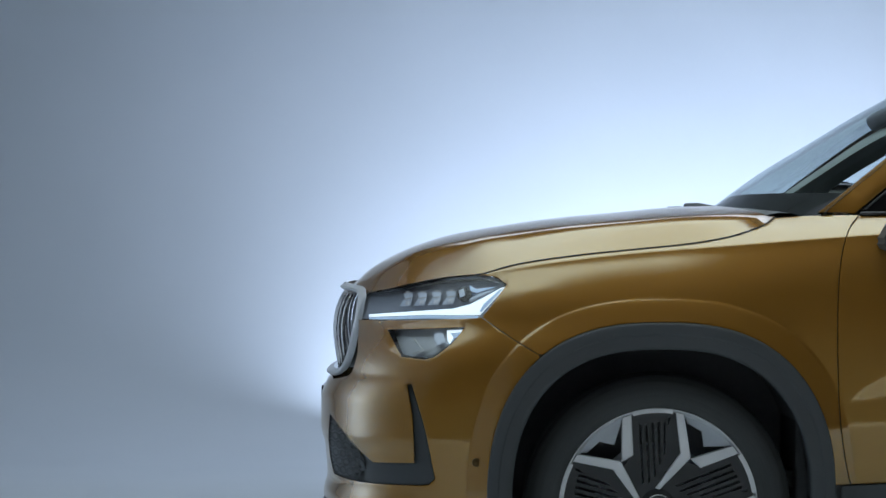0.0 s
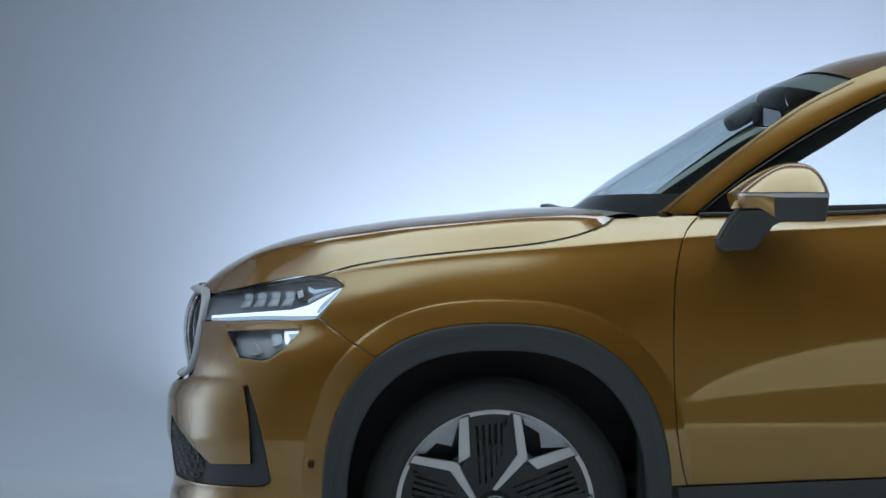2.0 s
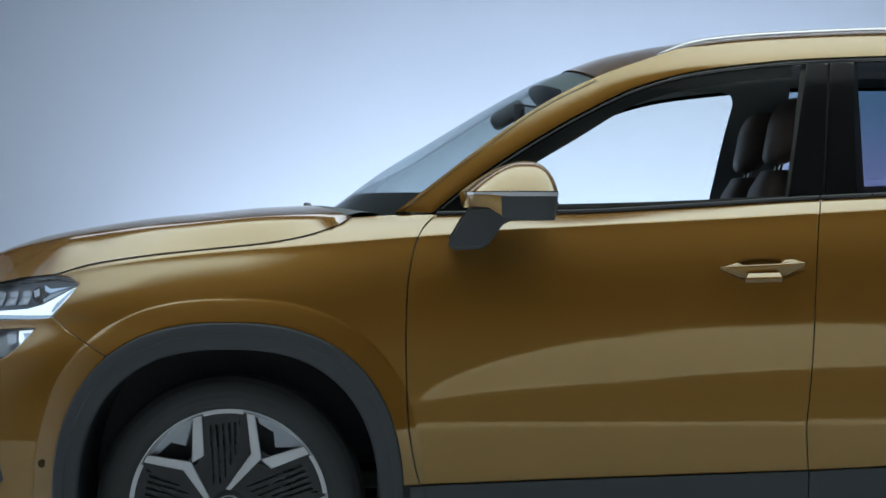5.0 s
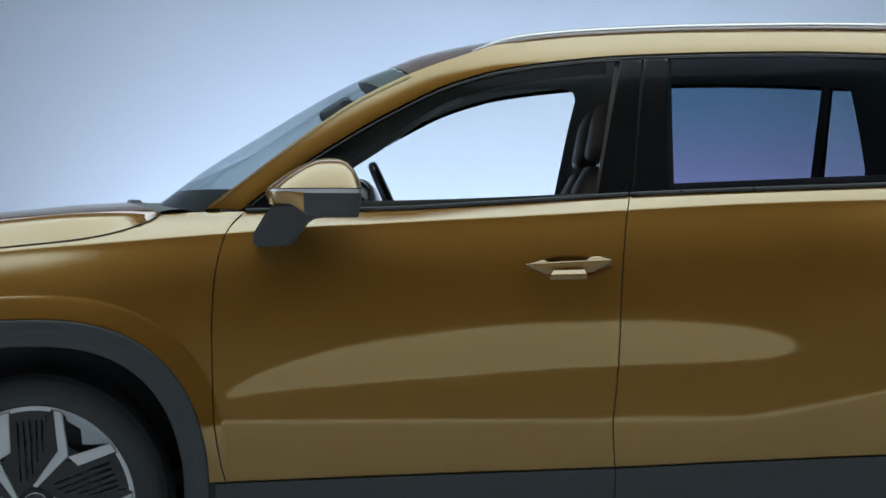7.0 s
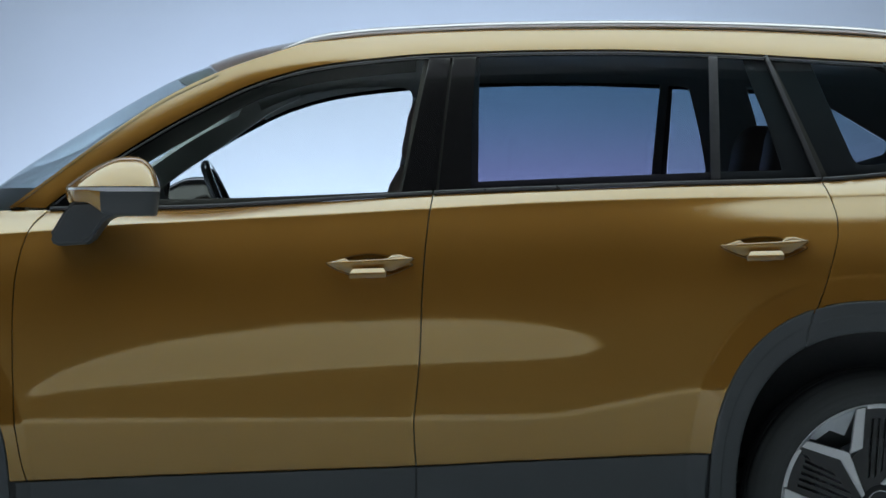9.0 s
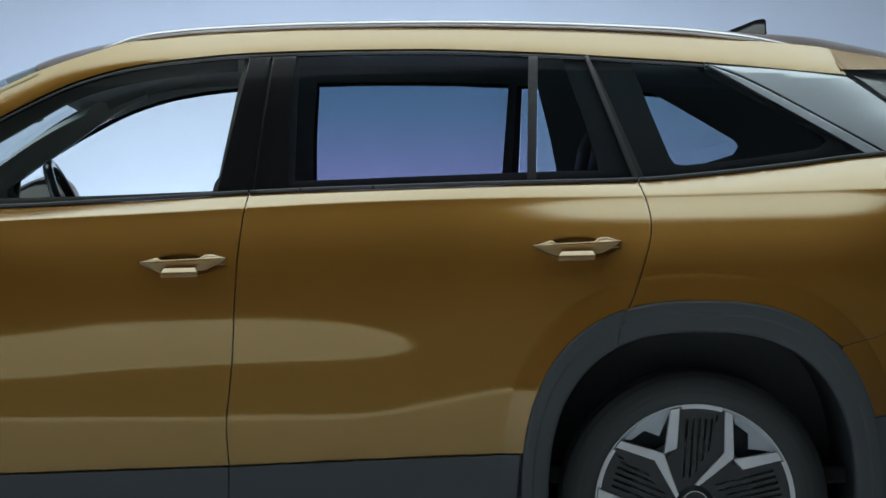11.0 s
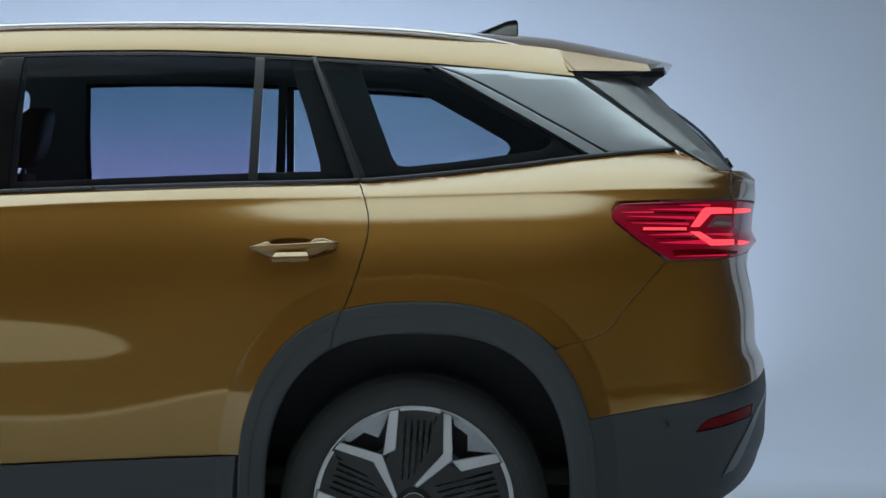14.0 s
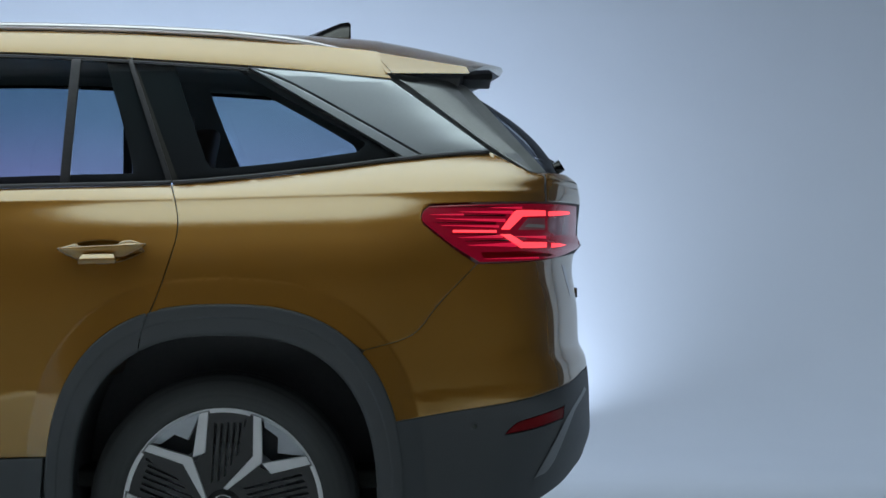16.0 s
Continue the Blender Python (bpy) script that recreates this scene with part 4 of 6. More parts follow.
def spoiler_mesh():
    """The roof spoiler: crowned top, a flat canted face on each side, a level underside."""
    bm = bmesh.new()
    across = [(0.0, 0), (0.3, 0), (0.55, 0), (0.75, 0), (0.9, 0), (1.0, 0), (0.0, 1), (0.5, 1), (1.0, 1), (1.0, 2), (0.85, 2), (0.55, 2), (0.0, 2)]
    rows = []
    for t in np.linspace(0, 1, 13):
        yf, yb = SPOILER_Y[0] - 0.022 * t, SPOILER_Y[1] - 0.067 * t
        zc, zf, zb = 1.666 - 0.076 * t ** 1.15, 1.601 - 0.040 * t, 1.537 + 0.004 * t
        half = []
        for k, kind in across:
            if kind == 0:
                y, z = k * yf, zf + (zc - zf) * (1 - k ** 2.4)
                x0, x1 = 3.196 - 0.016 * k ** 4, 3.556 - 0.115 * k ** 2.2
            elif kind == 1:
                y, z = yf + (yb - yf) * k, zf + (zb - zf) * k
                x0, x1 = 3.180 + 0.039 * k, 3.441 + 0.008 * k
            else:
                y, z = k * yb, zb - 0.002 + 0.035 * t * (1 - k ** 4)
                x0, x1 = 3.238, 3.546 - 0.110 * k ** 1.8
            half.append((x0 + (x1 - x0) * t, y, z))
        rows.append(half)
    for sgn in (-1, 1):
        vs = [[bm.verts.new((x, sgn * y, z)) for x, y, z in r] for r in rows]
        for a, b in zip(vs, vs[1:]):
            for q in range(len(across) - 1):
                if q in (5, 8):
                    continue
                bm.faces.new((a[q], a[q + 1], b[q + 1], b[q])).material_index = int(q > 8)
        for r in (vs[0], vs[-1]):
            for q in range(5):
                bm.faces.new((r[q], r[q + 1], r[11 - q - (0 if q < 3 else 0)]) if q == 5 else (r[q], r[q + 1], r[max(12 - q - 1, 9)], r[max(12 - q, 9)]) if max(12 - q - 1, 9) != max(12 - q, 9) else (r[q], r[q + 1], r[9]))
            bm.faces.new((r[6], r[7], r[8]))
    bmesh.ops.remove_doubles(bm, verts=[v for v in bm.verts if abs(v.co.y) < 1e-5], dist=1e-4)
    bmesh.ops.recalc_face_normals(bm, faces=bm.faces)
    for f in bm.faces:
        f.smooth = True
    for e in bm.edges:
        if len(e.link_faces) == 2 and e.calc_face_angle(0) > 0.5:
            e.smooth = False
    return bm


spoiler = part("roof_spoiler", spoiler_mesh(), PAINT, car, flat=False)
# dark plastic underside
spoiler.data.materials.append(CLADDING)
def strip_mesh():
    """The strip under the spoiler's edge, arched with it."""
    bm, rings = bmesh.new(), []
    for y in np.linspace(-0.22, 0.22, 9):
        c = 1.560 + 0.004 * (1 - (y / 0.22) ** 2)
        rings.append([bm.verts.new((x, y, c + d)) for x, d in ((3.435, -0.007), (3.438, -0.009), (3.516, -0.009), (3.520, -0.006), (3.520, 0.008), (3.435, 0.009))])
    for a, b in zip(rings, rings[1:]):
        for q in range(6):
            bm.faces.new((a[q], a[(q + 1) % 6], b[(q + 1) % 6], b[q]))
    bm.faces.new(rings[0])
    bm.faces.new(rings[-1])
    bmesh.ops.recalc_face_normals(bm, faces=bm.faces)
    return bm


part("brake_light_strip", strip_mesh(), RUBBER, spoiler, "black strip under the spoiler edge")
for sgn in (-1, 1):
    # black side flap that closes the spoiler against the tailgate window
    plate("spoiler_flap", [(3.245, 1.533), (3.425, 1.533), (3.416, 1.498), (3.32, 1.505)], [], 0.02, Matrix.Translation((0, sgn * 0.575 - (0.01 if sgn < 0 else 0.01), 0)), FLAP, car, "grey spoiler flap", bevel=0.003)


def rear_glass(u, v):
    s = 2 * v - 1
    z = 1.262 + (1.53 - 1.262) * u
    half = 0.60 - 0.14 * u
    x = float(XR(z)) - 0.008 + 0.030 * math.sin(math.pi * u) - 0.055 * abs(s) ** 3
    return (x, s * half, z)


grid_part("rear_window", 14, 25, rear_glass, DARK_GLASS, car, "dark tinted rear window", flip=True)
panel("tailgate_side_cover", loop([(3.254, 1.520), (3.33, 1.506), (3.416, 1.497)], [(3.416, 1.497), (3.50, 1.40), (3.60, 1.292), (3.622, 1.262)], [(3.622, 1.262), (3.605, 1.266)], [(3.605, 1.266), (3.50, 1.335), (3.38, 1.425), (3.254, 1.520)]), FLAP, car, "grey tailgate side cover", off=-0.004)
panel("tailgate_frame", loop([(3.16, 1.545), (3.44, 1.515)], [(3.44, 1.515), (3.66, 1.262)], [(3.66, 1.262), (3.50, 1.262), (3.40, 1.30)], [(3.40, 1.30), (3.16, 1.545)]), BLACK, car, "black tailgate window frame", off=-0.022, gap=0)
panel("rear_pillar_cover", loop([(2.848, 1.551), (3.05, 1.536), (3.232, 1.518)], [(3.232, 1.518), (3.38, 1.412), (3.500, 1.324)], [(3.500, 1.321), (3.323, 1.306)], [(3.323, 1.306), (3.15, 1.404), (2.963, 1.506), (2.848, 1.551)]), DPILLAR, car, "silver-grey rear pillar cover", off=0.001)
panel("rear_pillar_strip", loop([(2.838, 1.553), (2.85, 1.550)], [(2.85, 1.550), (2.963, 1.503), (3.15, 1.401), (3.320, 1.304)], [(3.320, 1.304), (3.273, 1.298)], [(3.273, 1.298), (3.148, 1.372), (2.993, 1.462), (2.838, 1.553)]), DPILLAR, car, "grey strip along the quarter window", off=-0.002)
wiper = tube("rear_wiper", [(3.69, -0.05, 1.275), (3.712, -0.05, 1.293), (3.732, -0.05, 1.306)], 0.019, BLACK_GLOSS, car, "black rear wiper pivot", sides=10)
tube("wiper_arm", [(3.715, -0.05, 1.306), (3.69, 0.1, 1.33), (3.66, 0.3, 1.345)], 0.007, BLACK_GLOSS, wiper)

# ---- side glass and trims ----


def z_belt(x, d=0.0):
    return (x, float(ZB(x)) + d)


def z_top(x, d=0.0):
    return (x, float(Z_DLO(x)) - d)


f_top = [z_top(x, 0.012) for x in np.linspace(0.59, 1.57, 36)]
f_glass = loop(f_top, [(1.578, 1.566), (1.510, float(ZB(1.51)) + 0.008)], [z_belt(x, 0.010) for x in np.linspace(1.51, 0.60, 16)])
for ob in panel("front_side_window", f_glass, GLASS, car, "clear front side window", off=-0.006, depth=0.004, round_edge=0):
    ob.visible_shadow = False
r_glass = loop([z_top(x, 0.012) for x in np.linspace(1.68, 2.352, 14)], [(2.358, 1.566), (2.349, 1.23)], [z_belt(x, 0.010) for x in np.linspace(2.348, 1.66, 12)], [(1.66, 1.21), (1.68, 1.57)])
q1_glass = loop([z_top(x, 0.012) for x in np.linspace(2.380, 2.512, 5)], [(2.512, 1.56), (2.634, 1.235)], [z_belt(x, 0.008) for x in np.linspace(2.634, 2.372, 6)], [(2.372, 1.23), (2.380, 1.56)])
q2_glass = loop([z_top(x, 0.008) for x in np.linspace(2.53, 2.836, 10)], [(2.838, 1.546), (2.993, 1.455), (3.148, 1.366), (3.268, 1.297)], [z_belt(x, 0.006) for x in np.linspace(3.25, 2.66, 16)], [(2.66, 1.24), (2.53, 1.56)])
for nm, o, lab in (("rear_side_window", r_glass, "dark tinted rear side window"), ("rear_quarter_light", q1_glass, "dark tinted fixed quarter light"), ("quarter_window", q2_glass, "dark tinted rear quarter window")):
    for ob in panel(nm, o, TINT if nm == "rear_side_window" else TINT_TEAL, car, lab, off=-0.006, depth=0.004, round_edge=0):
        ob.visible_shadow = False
# gloss black middle pillar covers, with the slit between the doors
panel("front_pillar_cover", loop([(1.586, 1.573), (1.647, 1.577)], [(1.647, 1.577), (1.606, 1.198)], [(1.606, 1.198), (1.511, 1.194)], [(1.511, 1.194), (1.586, 1.573)]), BLACK_GLOSS, car, "gloss black pillar cover", off=-0.001, gap=0.0015)
panel("rear_pillar_cover", loop([(1.651, 1.577), (1.718, 1.580)], [(1.718, 1.580), (1.705, 1.40), (1.700, 1.205)], [(1.700, 1.205), (1.610, 1.198)], [(1.610, 1.198), (1.651, 1.577)]), BLACK_GLOSS, car, "gloss black pillar cover", off=-0.001, gap=0.0015)
panel("mirror_triangle", loop([(0.56, 1.158), (0.655, 1.232), (0.72, 1.278)], [(0.72, 1.278), (0.70, 1.158)], [(0.70, 1.158), (0.56, 1.158)]), BLACK_GLOSS, car, "gloss black mirror triangle", off=-0.003)
panel("window_divider", loop([(2.356, 1.578), (2.381, 1.577)], [(2.381, 1.577), (2.371, 1.23)], [(2.371, 1.23), (2.347, 1.23)], [(2.347, 1.23), (2.356, 1.578)]), GREY_TRIM, car, "grey window divider", off=0.002, gap=0)
panel("door_edge_trim", loop([(2.508, 1.573), (2.521, 1.572)], [(2.521, 1.572), (2.649, 1.229)], [(2.649, 1.229), (2.634, 1.229)], [(2.634, 1.229), (2.508, 1.573)]), GREY_TRIM, car, "grey door edge trim", off=0.002, gap=0)
# belt mouldings and upper window seal
for sgn in (-1, 1):
    for a, b in ((0.56, 1.595), (1.60, 2.645), (2.65, 3.50)):
        tube("belt_moulding", [(x, sgn * (float(H(x, float(ZB(x)))) + 0.001), float(ZB(x)) + 0.0045) for x in np.linspace(a, b, 50)], 0.0058, GREY_TRIM, car, "satin grey belt moulding", sides=8)
    for a, b in ((0.575, 2.515), (2.522, 2.838)):
        tube("upper_moulding", [(x, sgn * (float(H(x, float(Z_DLO(x)) - 0.009)) + 0.0015), float(Z_DLO(x)) - 0.009) for x in np.linspace(a, b, 90)], 0.0026, GREY_TRIM, car, "satin grey window moulding", sides=6)
for a, b in ((0.57, 2.515), (2.522, 2.84)):
    xs = np.linspace(a, b, 90)
    panel("window_seal", loop([z_top(x, -0.001) for x in xs], [z_top(b, -0.001), z_top(b, 0.016)], [z_top(x, 0.016) for x in xs[::-1]], [z_top(a, 0.016), z_top(a, -0.001)]), BLACK_GLOSS, car, "black upper window seal", off=-0.006, gap=0, depth=0.012)

# ---- roof rails and aerial ----
Z_RAIL = curve_of([(1.177, 1.602), (1.271, 1.634), (1.38, 1.650), (1.492, 1.659), (1.807, 1.671), (2.122, 1.674), (2.437, 1.669), (2.75, 1.656), (2.90, 1.642), (3.0, 1.629), (3.10, 1.612)])
rail_line = [(float(x), float(Z_RAIL(x))) for x in np.linspace(1.177, 3.10, 72)]
for sgn in (-1, 1):
    pts = [(x, sgn * (float(H(x, min(z, float(Z_ROOF(x))))) - 0.013), z - 0.006) for x, z in rail_line]
    rail = tube("roof_rail", pts, lambda t: 0.0122 * min(1, 0.45 + 8 * t, 0.35 + 8 * (1 - t)), RAIL_METAL, car, "satin silver roof rail", sides=22, flat_y=1.5)
    low = [(p[0], p[1], p[2] - 0.010) for p in pts[3:-3]]
    tube("rail_base", low, 0.007, BLACK_GLOSS, rail, "black rail base", sides=6, flat_y=1.2)


def fin_mesh():
    prof = [(2.955, 1.690), (2.99, 1.704), (3.03, 1.719), (3.064, 1.733), (3.09, 1.737), (3.0965, 1.731), (3.088, 1.700), (3.092, 1.675), (2.955, 1.665)]
    bm = bmesh.new()
    rows = []
    for y, k in ((-0.030, 0), (-0.016, 0.35), (-0.004, 1.0), (0.004, 1.0), (0.016, 0.35), (0.030, 0)):
        rows.append([bm.verts.new((x, y, 1.668 + (z - 1.668) * (0.25 + 0.75 * k) if z > 1.68 else 1.645)) for x, z in prof])
    for a, b in zip(rows, rows[1:]):
        for i in range(len(prof)):
            j = (i + 1) % len(prof)
            bm.faces.new((a[i], a[j], b[j], b[i]))
    bm.faces.new(rows[0][::-1])
    bm.faces.new(rows[-1])
    bmesh.ops.recalc_face_normals(bm, faces=bm.faces)
    return bm


part("shark_fin_aerial", fin_mesh(), BLACK_GLOSS, car, "gloss black roof aerial", flat=False)

# ---- wheels ----
def lathe(name, prof, mat, parent, label="", n=72):
    """A ring turned round the wheel's axle, from (radius, depth) points."""
    def fn(u, v):
        i = v * (len(prof) - 1)
        r, y = prof[int(round(i))]
        w = 2 * math.pi * u
        return (r * math.cos(w), y, r * math.sin(w))
    return grid_part(name, n, len(prof), fn, mat, parent, label, close_u=True, flip=True)


def polar(r, deg):
    return (r * math.cos(radians(deg)), r * math.sin(radians(deg)))


def build_wheel(m):
    rim = lathe("wheel", [(0.2635, 0.006), (0.2675, 0.0), (0.2685, 0.004), (0.2665, 0.012), (0.258, 0.02), (0.250, 0.05), (0.245, 0.19)], ALLOY, car, "two-tone alloy wheel")
    tyre = [(0.262, 0.022), (0.267, 0.004), (0.272, 0.001), (0.276, -0.004), (0.286, -0.010), (0.2875, -0.0098), (0.290, -0.0110), (0.303, -0.0145), (0.3045, -0.0138), (0.307, -0.0145), (0.322, -0.012),
            (0.3235, -0.0108), (0.326, -0.0104), (0.338, -0.002), (0.343, 0.003), (0.3445, 0.008), (0.349, 0.011), (0.3555, 0.024), (0.359, 0.040), (0.352, 0.0405), (0.352, 0.047), (0.3605, 0.0475),
            (0.362, 0.085), (0.354, 0.0855), (0.354, 0.095), (0.362, 0.0955), (0.362, 0.135), (0.354, 0.1355), (0.354, 0.145), (0.361, 0.1455), (0.358, 0.19), (0.345, 0.215), (0.30, 0.225), (0.25, 0.205)]
    lathe("tyre", tyre, RUBBER, rim, "black road tyre", 96)
    lathe("brake_disc", [(0.05, 0.075), (0.168, 0.075), (0.170, 0.08), (0.170, 0.10), (0.05, 0.10)], ALLOY_DIM, rim, "grey steel brake disc", 48)
    lathe("wheel_back", [(0.246, 0.16), (0.10, 0.15), (0.001, 0.15)], BLACK, rim, n=48)
    arc = [polar(0.259, a) for a in np.linspace(72.0, 98.5, 9)]
    panel_o = [(-0.041, 0.2555)] + arc[::-1][1:] + [(0.0785, 0.140), (0.0785, 0.138), (0.002, 0.052), (-0.028, 0.030), (-0.058, 0.020), (-0.085, 0.115), (-0.055, 0.145)]
    slots = []
    for i, (x, lo) in enumerate(((-0.021, 0.066), (-0.004, 0.068), (0.013, 0.082), (0.030, 0.112), (0.046, 0.137), (0.060, 0.215))):
        top = 0.229 - 0.05 * abs(x - 0.02) if i < 5 else 0.238
        lean = -0.010 * (1 if i < 5 else 0.3)
        slots.append([(x - 0.0030 + lean, lo), (x + 0.0026 + lean, lo + 0.008), (x + 0.0040, top), (x - 0.0040, top)])
    left = [(-0.066, 0.2525), (-0.040, 0.2575), (-0.048, 0.148), (-0.083, 0.134)]
    right = [(0.079, 0.2490), (0.1005, 0.2405), (0.1045, 0.122), (0.010, 0.048), (-0.002, 0.053), (0.0775, 0.139)]
    wedge = [(0.1045, 0.236)] + [polar(0.258, a) for a in np.linspace(65.5, 34.5, 9)] + [(0.222, 0.138), (0.143, 0.147), (0.144, 0.188), (0.108, 0.215)]
    web = [(0.144, 0.186), (0.143, 0.148), (0.150, 0.146), (0.230, 0.139), (0.228, 0.128), (0.120, 0.118), (0.108, 0.125), (0.108, 0.150)]
    for i in range(5):
        r = Matrix.Rotation(radians(72 * i), 4, "Y")
        plate("aero_insert", panel_o, slots, 0.016, r @ Matrix.Translation((0, 0.012, 0)), AERO, rim, "slotted anthracite wheel insert")
        plate("spoke_edge", left, [], 0.022, r @ Matrix.Translation((0, 0.004, 0)), ALLOY, rim, "bright diamond-cut spoke", bevel=0.002)
        plate("spoke_edge", right, [], 0.022, r @ Matrix.Translation((0, 0.004, 0)), ALLOY, rim, "bright diamond-cut spoke", bevel=0.002)
        t = r @ Matrix.Translation((0.165, 0.024, 0.19)) @ Matrix.Rotation(radians(-10), 4, "X") @ Matrix.Translation((-0.165, 0, -0.19))
        plate("spoke_web", wedge, [], 0.014, t, ALLOY_DIM, rim, "silver painted spoke web")
        rimarc = [polar(0.2645, a) for a in np.linspace(74, 98, 9)] + [polar(0.2555, a) for a in np.linspace(98, 74, 9)]
        plate("rim_edge", rimarc, [], 0.012, r @ Matrix.Translation((0, 0.003, 0)), ALLOY, rim)
    lathe("hub_cap", [(0.052, 0.03), (0.050, 0.012), (0.036, 0.008), (0.034, 0.004), (0.0335, 0.006), (0.020, 0.004), (0.001, 0.003)], AERO, rim, "dark grey hub cap", 40)
    lathe("hub_ring", [(0.036, 0.010), (0.0365, 0.004), (0.0335, 0.004), (0.033, 0.008)], CHROME, rim, "chrome hub ring", 40)
    rim.matrix_world = m
    return rim


wheel = build_wheel(pose(0.003, -0.925, HUB_Z, 0, -7.2, 0))
for m in (pose(REAR + 0.003, -0.925, HUB_Z), pose(0.003, 0.925, HUB_Z, 0, 20, 180), pose(REAR + 0.003, 0.925, HUB_Z, 0, 10, 180)):
    copy_thing(wheel, m).parent = car

for rear in (0, 1):
    line = arch_line(rear, 0.90, 0.26, 0.26, n=40)
    for sgn in (-1, 1):
        def liner(u, v, line=line, sgn=sgn):
            x, z = line_at(line, u)
            y = 0.89 - 0.47 * v
            return (x, sgn * y, z)
        grid_part("wheel_liner", 50, 6, liner, BLACK, car, "black wheel arch liner")
        plate("wheel_well_wall", [(p[0], p[1]) for p in line], [], 0.02, Matrix.Translation((0, sgn * 0.43, 0)), BLACK, car, "black wheel well wall")
part("underbody", rounded_box((4.2, 1.3, 0.10), 0.02, Matrix.Translation((1.45, 0, 0.27))), BLACK, car, "black underbody")

# ---- headlights ----
LAMP_O = loop([(-0.812, 0.926)] + LAMP, [(-0.484, 0.985), (-0.429, 0.977), (-0.406, 0.960)], [(-0.406, 0.960), (-0.434, 0.921), (-0.487, 0.871)], [(-0.487, 0.871), (-0.609, 0.865), (-0.812, 0.859)], [(-0.812, 0.859), (-0.812, 0.926)])
HEAD_BOWL = simple("dark_lamp_bowl", (0.25, 0.27, 0.30), (0.31, 0.33, 0.37), 0.3, 0.3, 60)
CRYSTAL = simple("faceted_lamp_reflector", (0.60, 0.68, 0.80), (0.70, 0.78, 0.90), 0.22, 0.35, 90)

CRYSTAL.node_tree.nodes["Principled BSDF"].inputs["Emission Color"].default_value = (0.70, 0.82, 1.0, 1)
CRYSTAL.node_tree.nodes["Principled BSDF"].inputs["Emission Strength"].default_value = 0.04


bowls = panel("headlight", LAMP_O, HEAD_BOWL, car, "lit slim LED headlight with clear lens", off=lambda x, z: -0.030 + 0.02 * smooth(0.94, 0.985, z), gap=0.001)
for i, b in enumerate(bowls):
    side = (-1,) if i == 0 else (1,)

    def bit(name, pts, mat, off, label="", depth=0.006, b=b, side=side):
        o = pts if len(pts) > 14 else loop(*[[p, q] for p, q in zip(pts, pts[1:] + pts[:1])])
        return panel(name, o, mat, b, label, off=off, gap=0, depth=depth, step=0.012, sides=side)
    def draw(name, pts, mat, off, label="", bit=bit):
        return bit(name, [(-0.925 + a * 0.000546, 1.024 - c * 0.000546) for a, c in pts], mat, off, label)
    draw("daylight_strip", [(262, 276), (400, 263), (560, 249), (690, 239), (775, 216), (860, 172), (930, 134), (948, 130), (905, 180), (862, 226), (822, 268), (700, 270), (560, 270), (400, 279), (262, 289)], WHITE_GLOW, -0.010, "lit white daytime light strip")
    draw("lower_light_guide", [(262, 292), (400, 283), (560, 274), (700, 274), (818, 273), (806, 288), (560, 289), (400, 297), (262, 301)], BLUE_GLOW, -0.011, "dim blue-white light guide")
    for k in range(4):
        a = 72 * k
        c = -4 * k
        draw("led_module", [(418 + a, 232 + c), (446 + a, 190 + c), (438 + a, 168 + c), (462 + a, 158 + c), (486 + a, 168 + c), (484 + a, 196 + c), (474 + a, 230 + c)], CRYSTAL, -0.016, "clear faceted LED module")
        draw("module_edge", [(440 + a, 166 + c), (462 + a, 156 + c), (488 + a, 166 + c), (462 + a, 163 + c)], AMBER_CLEAR, -0.014)
        draw("module_edge", [(444 + a, 192 + c), (482 + a, 186 + c), (480 + a, 192 + c), (446 + a, 198 + c)], AMBER_CLEAR, -0.014)
        draw("led_eye", [(452 + a, 205 + c), (474 + a, 202 + c), (470 + a, 224 + c), (446 + a, 226 + c)], SILVER, -0.0145, "silver LED eye")
    draw("lamp_ball", [(745 + 36 * math.cos(w), 168 + 38 * math.sin(w)) for w in np.linspace(0, 2 * math.pi, 19)[:-1]], BLACK_GLOSS, -0.015, "dark round lamp reflector")
    draw("lamp_facet", [(716, 150), (742, 138), (750, 172), (724, 184)], CRYSTAL, -0.013)
    draw("lamp_facet", [(772, 122), (804, 140), (910, 128), (806, 160), (776, 150)], BLUE_GLOW, -0.013)
    draw("lamp_facet", [(770, 190), (812, 166), (900, 142), (820, 182), (776, 208)], CRYSTAL, -0.013)
    draw("lamp_facet", [(820, 250), (842, 212), (920, 142), (938, 138), (870, 212), (830, 256)], BLUE_GLOW, -0.0085)
    draw("lamp_brow", [(262, 176), (430, 132), (620, 100), (800, 88), (850, 84), (930, 112), (850, 98), (800, 102), (620, 116), (430, 150)], BLACK_GLOSS, -0.008, "black lamp brow")
    for ob in bit("lamp_lens", inset(LAMP_O, 0.001), LENS, 0.001, "clear lamp lens", 0.003):
        ob.visible_shadow = False

